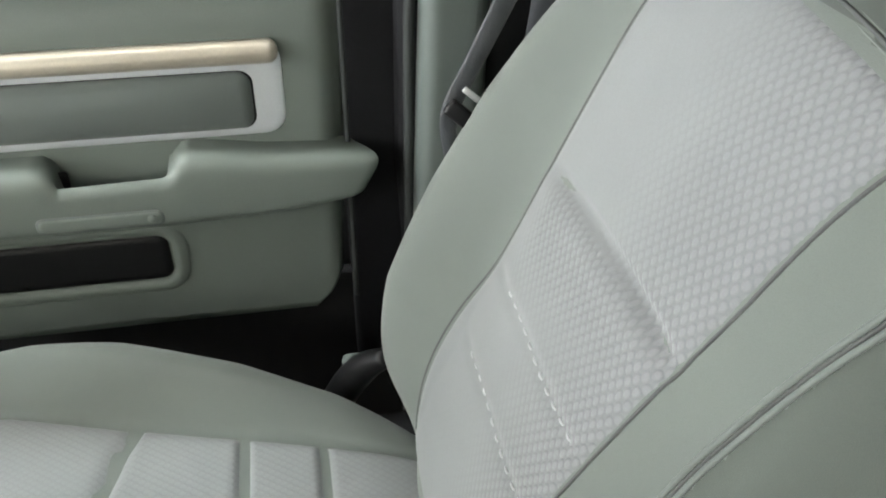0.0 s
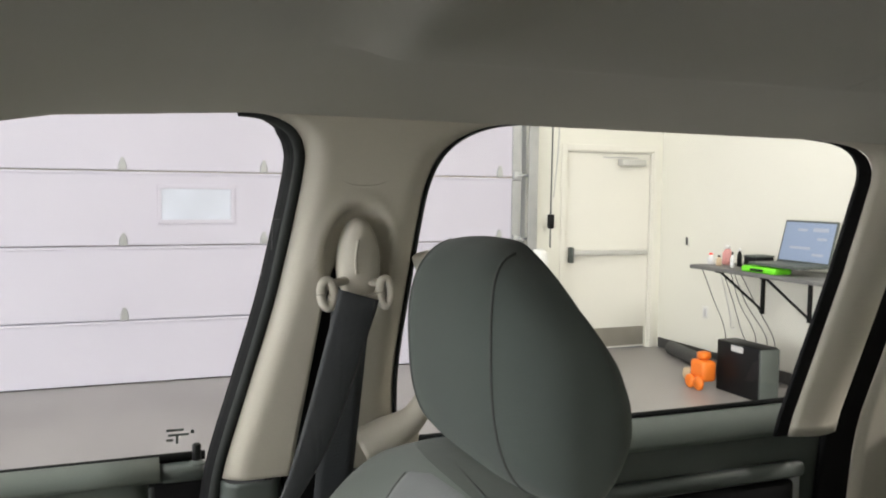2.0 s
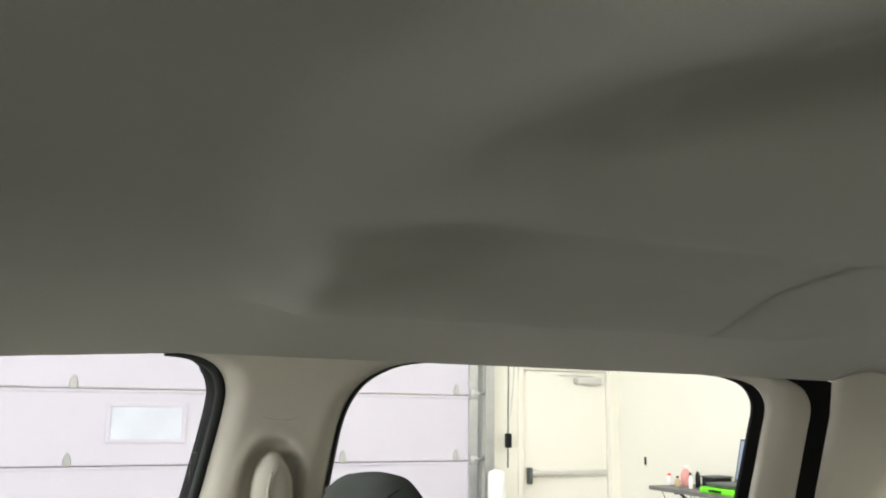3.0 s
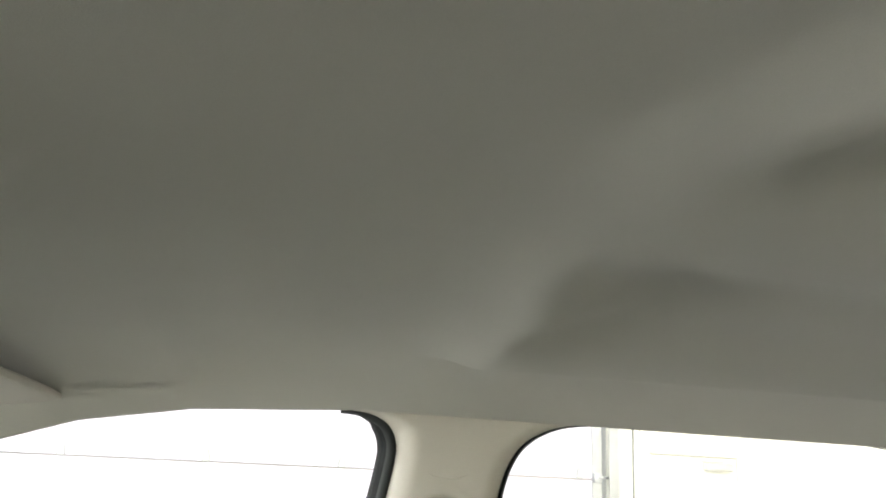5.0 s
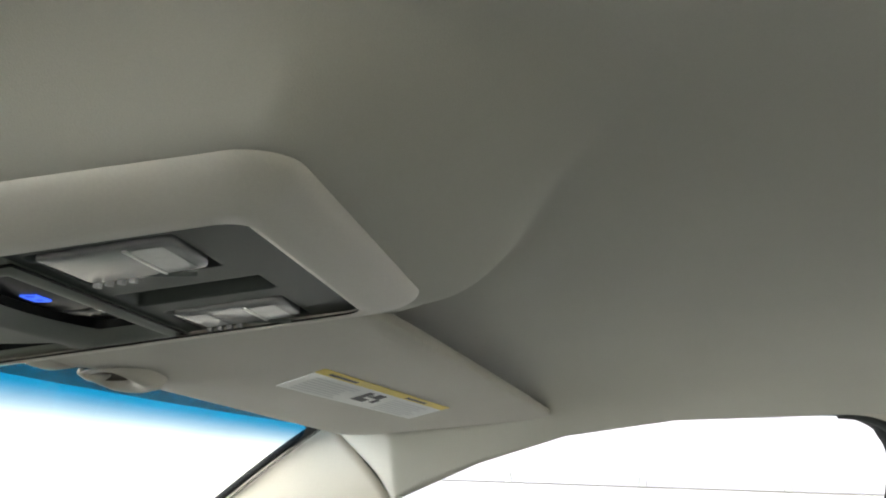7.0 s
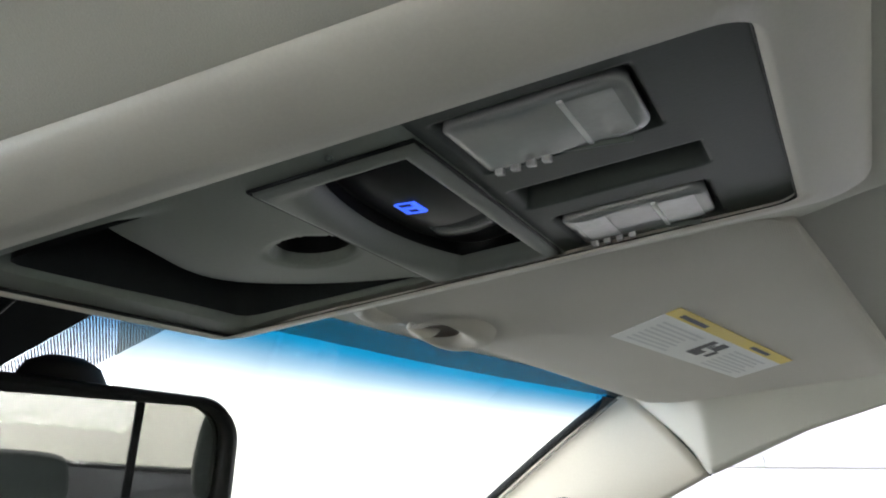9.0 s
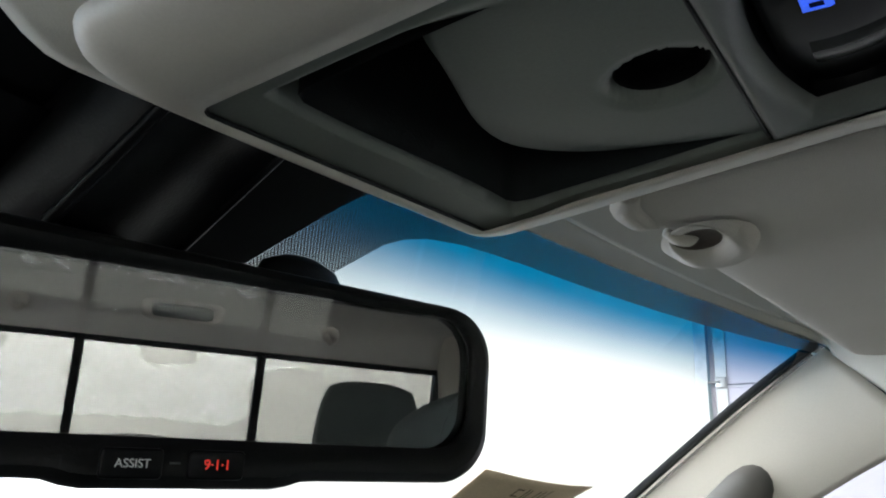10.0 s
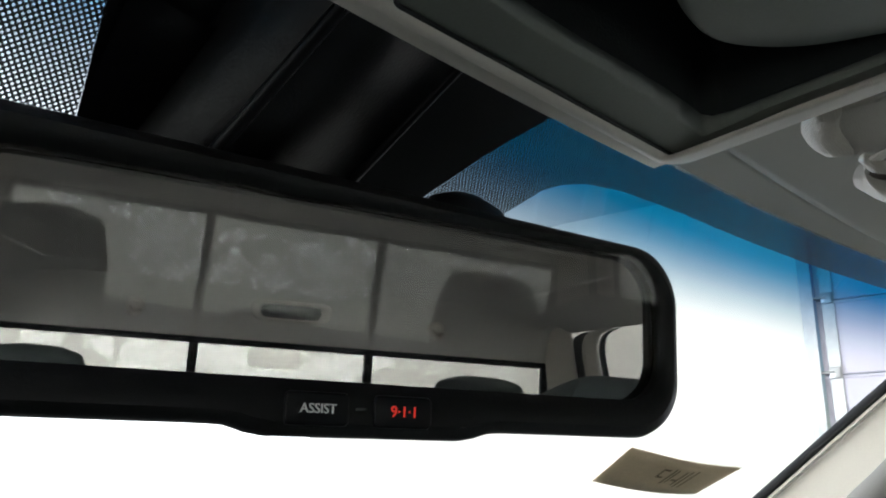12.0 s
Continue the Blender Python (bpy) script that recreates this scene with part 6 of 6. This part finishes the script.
def build_visor(s):
    V = thing("sun_visor", (s * 0.4, 0.5, 1.735), "beige cloth sun visor folded up, with a warning label", "sun visor", "sun visors")
    def pt(u, v, d):
        p = visor_place(u, v)
        return Vector((s * (p.x - CX) + CX, p.y, p.z - d))
    def out(uu, vv):
        # rounded outline with a notch for the hook at the inboard front corner
        u, v = 0.5 + 0.5 * uu, 0.5 + 0.5 * vv
        r, ru = (0.24, 0.11) if vv < 0 else (0.26, 0.16) if uu > 0 else (0.10, 0.05)
        if abs(uu) > 1 - ru and abs(vv) > 1 - r:
            du, dv = (abs(uu) - 1 + ru) / ru, (abs(vv) - (1 - r)) / r
            m = max(du, dv)
            k = m / math.hypot(du, dv)
            u = 0.5 + 0.5 * math.copysign(1 - ru + ru * du * k, uu)
            v = 0.5 + 0.5 * math.copysign(1 - r + r * dv * k, vv)
        if v > 0.86:
            v -= (v - 0.86) * 0.5 * smooth_step(0.085, 0.10, u) * smooth_step(0.20, 0.165, u)
        return u, v
    body = pillow(lambda a, b: pt(*out(a, b), 0.004 * rim(a, b, 5)), lambda a, b: pt(*out(a, b), -0.013 * rim(a, b, 4)), 96, 70)
    part("panel", body, M_VISOR, V)
    # hook with its clip
    q = lambda x, y, z: (s * (x - CX) + CX, y, z)
    part("corner_roll", tube([q(0.136, 0.600, 1.7275), q(0.150, 0.6065, 1.7262), q(0.168, 0.6065, 1.7258), q(0.184, 0.603, 1.7275)], [0.0055, 0.0075, 0.0070, 0.0045], 14), M_VISOR, V, "thick rounded visor corner")
    def lip(f, d, sh):
        """One loop of the clip: size f, depth d below the visor, shift sh from the raised thumb towards the hollow."""
        cx, cy = 0.216 - 0.017 * sh, 0.5850 + 0.003 * sh
        ax, ay, bx, by = 0.036 - 0.0175 * sh, 0.007 - 0.001 * sh, -0.0085, 0.0215 - 0.0105 * sh
        pts = []
        for a in span(0, 2 * math.pi * 47 / 48, 47):
            x, y = cx + f * (ax * math.cos(a) + bx * math.sin(a)), cy + f * (ay * math.cos(a) + by * math.sin(a))
            side = 0.10 + 0.90 * smooth_step(-0.9, 0.7, math.cos(a + 0.7))
            pts.append(q(x, y, 1.7205 - 0.09 * (y - 0.588) - d * side))
        return pts
    k = part("clip", loft([lip(1.08, -0.003, 0), lip(1.0, 0.0010, 0), lip(0.93, 0.0040, 0), lip(0.82, 0.0060, 0.1), lip(0.86, 0.0064, 0.4), lip(0.98, 0.0052, 0.75), lip(1.06, 0.0030, 1.0), lip(0.98, 0.0005, 1.0)], cap=(False, False)), M_VISOR, V, "beige hooked visor clip")
    # the shallow hollow gets its shade from a dark brown colour
    part("clip_hollow", loft([lip(0.99, 0.0008, 1.0), lip(0.90, -0.0008, 1.0), lip(0.60, -0.0015, 1.0)], cap=(False, True)), M_HOLLOW, k, "brown hollow inside the clip, shade put into its colour")
    part("clip_tongue", tube([q(0.184, 0.5985, 1.7210), q(0.191, 0.5950, 1.7190), q(0.198, 0.5915, 1.7195), q(0.204, 0.5895, 1.7215)], [0.0022, 0.0036, 0.0034, 0.0016], 12), M_VISOR, k, "small clip tongue")
    if s > 0:
        # label: a skewed strip across the visor
        A, B, Cc, Dd = Vector((0.293, 0.510, 0)), Vector((0.248, 0.457, 0)), Vector((0.487, 0.416, 0)), Vector((0.535, 0.466, 0))
        def lab(a, b, d):
            p = A.lerp(Dd, a).lerp(B.lerp(Cc, a), b)
            uu = (p.x - 0.134) / 0.52
            v0 = visor_place(uu, 0.0)
            v1 = visor_place(uu, 1.0)
            t = (p.y - v0.y) / (v1.y - v0.y)
            return Vector((p.x, p.y, v0.z + (v1.z - v0.z) * t - d))
        lb = part("label", grid(lambda a, b: lab(a, b, 0.0046), span(0, 1, 8), span(0, 0.80, 3)), M_LABEL, V, "white warning label", smooth=False, thick=0.0004)
        part("label_head", grid(lambda a, b: lab(a, b, 0.0046), span(0, 1, 8), span(0.80, 1.0, 2)), M_YELLOW, V, "yellow label heading", smooth=False, thick=0.0004)
        random.seed(3)
        for x0, x1 in ((0.05, 0.34), (0.60, 0.95)):
            for k in range(7):
                b0 = 0.10 + 0.09 * k
                x2 = x1 - random.uniform(0, 0.08)
                part("print_bar", grid(lambda a, b: lab(a, b, 0.0051), [x0, (x0 + x2) / 2, x2], [b0, b0 + 0.04]), M_PRINT, lb, "grey bar of small print", smooth=False)
        part("print_bar", grid(lambda a, b: lab(a, b, 0.0051), [0.06, 0.24], [0.855, 0.93]), M_INK, lb, "black heading bar", smooth=False)
        part("print_bar", grid(lambda a, b: lab(a, b, 0.0051), [0.62, 0.80], [0.855, 0.93]), M_INK, lb, "black heading bar", smooth=False)
        for a0, a1, b0, b1 in ((0.40, 0.44, 0.25, 0.7), (0.44, 0.49, 0.25, 0.42), (0.47, 0.53, 0.5, 0.72), (0.52, 0.555, 0.3, 0.5), (0.445, 0.465, 0.5, 0.62)):
            part("pictogram", grid(lambda a, b: lab(a, b, 0.0051), [a0, (a0 + a1) / 2, a1], [b0, b1]), M_INK, lb, "black warning pictogram", smooth=False)


# ---- rear-view mirror ----
MO = Vector((-0.005, 0.712, 1.607))
MU = Vector((0.940434, -0.339975, 0.0))
MV = Vector((-0.023314, -0.064492, 0.997646))
MN = Vector((-0.339175, -0.938221, -0.068577))


def mp(u, v, d=0.0):
    return MO + MU * u + MV * v + MN * d


def build_mirror():
    R = thing("rearview_mirror", (0, 0.72, 1.64), "black rear-view mirror with assist and emergency buttons", "rear-view mirror")
    def outline(inset, r, chin=1.0):
        pts = []
        for u, v in rrect(0.0, 0.0328, 0.1338 - inset, 0.0388 - inset, r, 10):
            taper = 0.0045 * (u / 0.135)
            v2 = v - taper * smooth_step(0.0, 0.06, v - 0.0)
            pts.append((u, v2))
        # finer points along the straight sides, with a shallow chin under the buttons
        fine = []
        for (a, b), (c, d) in zip(pts, pts[1:] + pts[:1]):
            k = max(1, int(math.hypot(c - a, d - b) / 0.006))
            for i in range(k):
                fine.append((a + (c - a) * i / k, b + (d - b) * i / k))
        return [(u, v - 0.0030 * chin * smooth_step(0.048, 0.034, abs(u)) * (v < 0.01)) for u, v in fine]
    base = outline(0.0, 0.022)
    n = len(base)
    cx, cv = 0.0005, 0.0328
    def ring(i, d, chin=1.0):
        out = []
        for u, v in base:
            ku, kv = (0.1338 - i) / 0.1338, (0.0388 - i) / 0.0388
            out.append(mp(cx + (u - cx) * ku, cv + (v - cv) * kv, d))
        return out
    shell = [ring(0.030, -0.040), ring(0.014, -0.034), ring(0.004, -0.020), ring(0.0005, -0.006), ring(0.0, 0.0), ring(0.0012, 0.0035), ring(0.0042, 0.0050)]
    part("housing", loft(shell, cap=(True, False)), M_BLACK, R, "black plastic mirror housing")
    # bezel: from the outer rim to the glass opening
    op = rrect(0.0, 0.0352, 0.1235, 0.0275, 0.017, 10)
    fine = []
    for (a, b), (c, d) in zip(op, op[1:] + op[:1]):
        k = max(1, int(math.hypot(c - a, d - b) / 0.006))
        for i in range(k):
            fine.append((a + (c - a) * i / k, b + (d - b) * i / k))
    def toward(pts, m, d):
        """Resamples a closed outline to m points by angle-free walk from its start."""
        ds = [0.0]
        for (a, b), (c, e) in zip(pts, pts[1:] + pts[:1]):
            ds.append(ds[-1] + math.hypot(c - a, e - b))
        out = []
        for k in range(m):
            t = ds[-1] * k / m
            j = max(i for i in range(len(pts)) if ds[i] <= t + 1e-12)
            a, b = pts[j], pts[(j + 1) % len(pts)]
            f = (t - ds[j]) / max(1e-9, ds[j + 1] - ds[j])
            out.append(mp(a[0] + (b[0] - a[0]) * f, a[1] + (b[1] - a[1]) * f, d))
        return out
    ku, kv = (0.1338 - 0.0042) / 0.1338, (0.0388 - 0.0042) / 0.0388
    outer2 = [(cx + (u - cx) * ku, cv + (v - cv) * kv) for u, v in base]
    m = 160
    part("bezel", loft([toward(outer2, m, 0.0050), toward(fine, m, 0.0048), toward(fine, m, 0.0)], cap=(False, False)), M_BLACK, R, "black bezel with a wide lower lip")
    part("glass", loft([[mp(u, v, d) for u, v in rrect(0.0, 0.0352, 0.1245, 0.0285, 0.017, 10)] for d in (-0.004, -0.0005)]), M_MIRROR, R, "silvered mirror glass", smooth=False)
    # wedge cover glass in front, tipped four degrees
    tip = math.tan(radians(4.85))
    bm = bmesh.new()
    bm.faces.new([bm.verts.new(mp(u, v, 0.0022 - (v - 0.0352) * -tip * 1.0)) for u, v in rrect(0.0, 0.0352, 0.1236, 0.0276, 0.017, 10)])
    pr = part("cover_glass", bm, M_PRISM, R, "faintly reflecting wedge of cover glass", smooth=False)
    pr.visible_shadow = False
    # buttons with their lettering
    rot = Matrix((MU, MV, MN)).transposed().to_4x4()
    for u, txt, mt, sz, lb in ((-0.0190, "ASSIST", M_TEXT, 0.0040, "white button lettering"), (0.0098, "9·1·1", M_RED, 0.0048, "red button lettering")):
        b = part("button", loft([[mp(x, y, d) for x, y in rrect(u, -0.0006, 0.0104 - i, 0.0050 - i, 0.0018, 4)] for i, d in ((0, 0.0048), (0.0003, 0.0056), (0.001, 0.0058))]), M_GLOSS, R, "gloss black button")
        lettering("lettering", txt, sz, Matrix.Translation(mp(u, -0.0006, 0.0061)) @ rot, mt, b, lb)
    part("led_bar", box(-0.0018, 0.0018, -0.0004, 0.0004, 0, 0.0004), M_GREY, R, "tiny grey indicator")
    R.children[-1].data.transform(Matrix.Translation(mp(-0.0047, -0.0002, 0.0050)) @ rot)
    # ball joint and stalk up to the windshield
    part("joint", tube([mp(0.0, 0.040, -0.036), mp(0.0, 0.048, -0.062), Vector((-0.01, 0.775, 1.690))], [0.014, 0.012, 0.016], 12), M_BLACK, R, "black ball joint stalk")
    part("back_hump", loft([[Vector((0.048 + q * 0.026 * math.cos(a), 0.712 + 0.012 * q * math.sin(a) + dy, z)) for a in span(0, 2 * math.pi * 23 / 24, 23)] for q, z, dy in ((1.15, 1.655, 0), (1.0, 1.678, 0), (0.8, 1.686, 0), (0.4, 1.690, 0))]), M_BLACK, R, "black hump on the mirror's back")
    # sensor cover on the glass
    K = thing("sensor_cover", (0, 0.76, 1.7), "black moulded sensor cover on the windshield", "sensor cover")
    def cov(t, u):
        """Cover skin over the mount: u 0 at the left shoulder to 1 at the right edge, standing off the glass."""
        z = 1.752 - 0.090 * t
        x = -0.066 + 0.071 * u - 0.12 * (1.711 - z)
        depth = 0.004 + 0.029 * min(1.0, max(0.0, u / 0.13)) ** 0.6 * (0.86 + 0.14 * math.cos(5.2 * (u - 0.32)))
        nrm = Vector((0.44 * x, 1, 1 / 0.68)).normalized()
        return Vector((x, wind_y(x, z), z)) - nrm * depth
    part("cover", grid(cov, span(0, 1, 16), span(0, 1, 50)), M_COVER, K, "satin black cover")
    part("cover_side", grid(lambda t, d: cov(t, 1.0) + Vector((0.0016, 0.0016 + 0.034 * d, 0.022 * d)), span(0, 1, 16), span(0, 1, 4)), M_COVER, K, "flat side of the cover")
    part("side_rib", tube([cov(t, 0.985) for t in span(0, 1, 12)], 0.0018, 8, steps=1), M_COVER, K, "raised rib along the cover's edge")
    part("left_rib", tube([cov(t, 0.15) for t in span(0, 1, 12)], 0.0024, 8, steps=1), M_COVER, K, "rounded shoulder of the cover")
    # low black base plate of the mirror mount, on the glass beside the cover
    part("base_plate", grid(lambda t, u: on_glass(-0.092 + 0.035 * u + 0.016 * t, 1.722 - 0.050 * t, 0.006 + 0.003 * math.sin(math.pi * u)), span(0, 1, 6), span(0, 1, 6)), M_COVER, K, "flat black base plate")


def on_glass(x, z, off):
    """A place at a small distance inside the windshield."""
    return Vector((x, wind_y(x, z), z)) - off * Vector((0.44 * x, 1, 1 / 0.68)).normalized()


def build_tag():
    T = thing("paper_tag", (0.53, 0.85, 1.59), "brown paper tag with pen marks on the windshield", "paper tag")
    P = [Vector((0.4415, 0.8807, 1.588)), Vector((0.605, 0.861, 1.576)), Vector((0.623, 0.8205, 1.600)), Vector((0.4396, 0.8423, 1.6143))]
    nrm = Vector((0.2, 1, 1.47)).normalized()
    def at(a, b, d=0.0):
        p = P[0].lerp(P[1], a).lerp(P[3].lerp(P[2], a), b)
        return p - nrm * (0.004 + d + 0.004 * math.sin(math.pi * a))
    part("tag", grid(at, span(0, 1, 12), span(0, 1, 4)), M_PAPER, T, thick=0.0005)
    for x0, x1, b0, b1 in ((0.36, 0.42, 0.45, 0.50), (0.36, 0.42, 0.66, 0.71), (0.36, 0.375, 0.45, 0.71), (0.45, 0.465, 0.3, 0.75), (0.48, 0.495, 0.35, 0.72), (0.51, 0.57, 0.42, 0.47), (0.56, 0.575, 0.3, 0.72), (0.60, 0.615, 0.25, 0.75), (0.65, 0.665, 0.25, 0.78)):
        part("pen_bar", grid(lambda a, b: at(a, b, 0.001), [x0, x1], [b0, b1]), M_PEN, T, "faint pen bar", smooth=False)
    def film(a, b):
        return at(0.42 + 0.66 * a, 0.85 + 0.42 * b * (1 - 0.6 * a), -0.001)
    part("tape", grid(film, span(0, 1, 4), span(0, 1, 2)), clear_glass("clear_tape", (0.90, 0.91, 0.92), 0.05), T, "clear tape strip", smooth=False)


# handle-shaped bar for a dark recess; the shade is its colour
def build_pillar_recess():
    H = thing("grab_handle", (0.74, 0.85, 1.5), "dark bar on the front pillar trim, shade put into its colour", "grab handle")
    part("grip", tube([(0.728, 0.672, 1.612), (0.712, 0.690, 1.592), (0.698, 0.725, 1.560), (0.694, 0.80, 1.500), (0.708, 0.88, 1.435), (0.742, 0.955, 1.385)], [0.020, 0.024, 0.022, 0.016, 0.016, 0.02], 16), M_PILLAR_SHADE, H)
    part("end_cap", tube([(0.738, 0.945, 1.392), (0.748, 0.968, 1.375)], [0.024, 0.022], 12), M_PILLAR_SHADE, H, "dark end of the pillar bar")


build_console()
build_visor(1)
build_mirror()
build_tag()
build_pillar_recess()
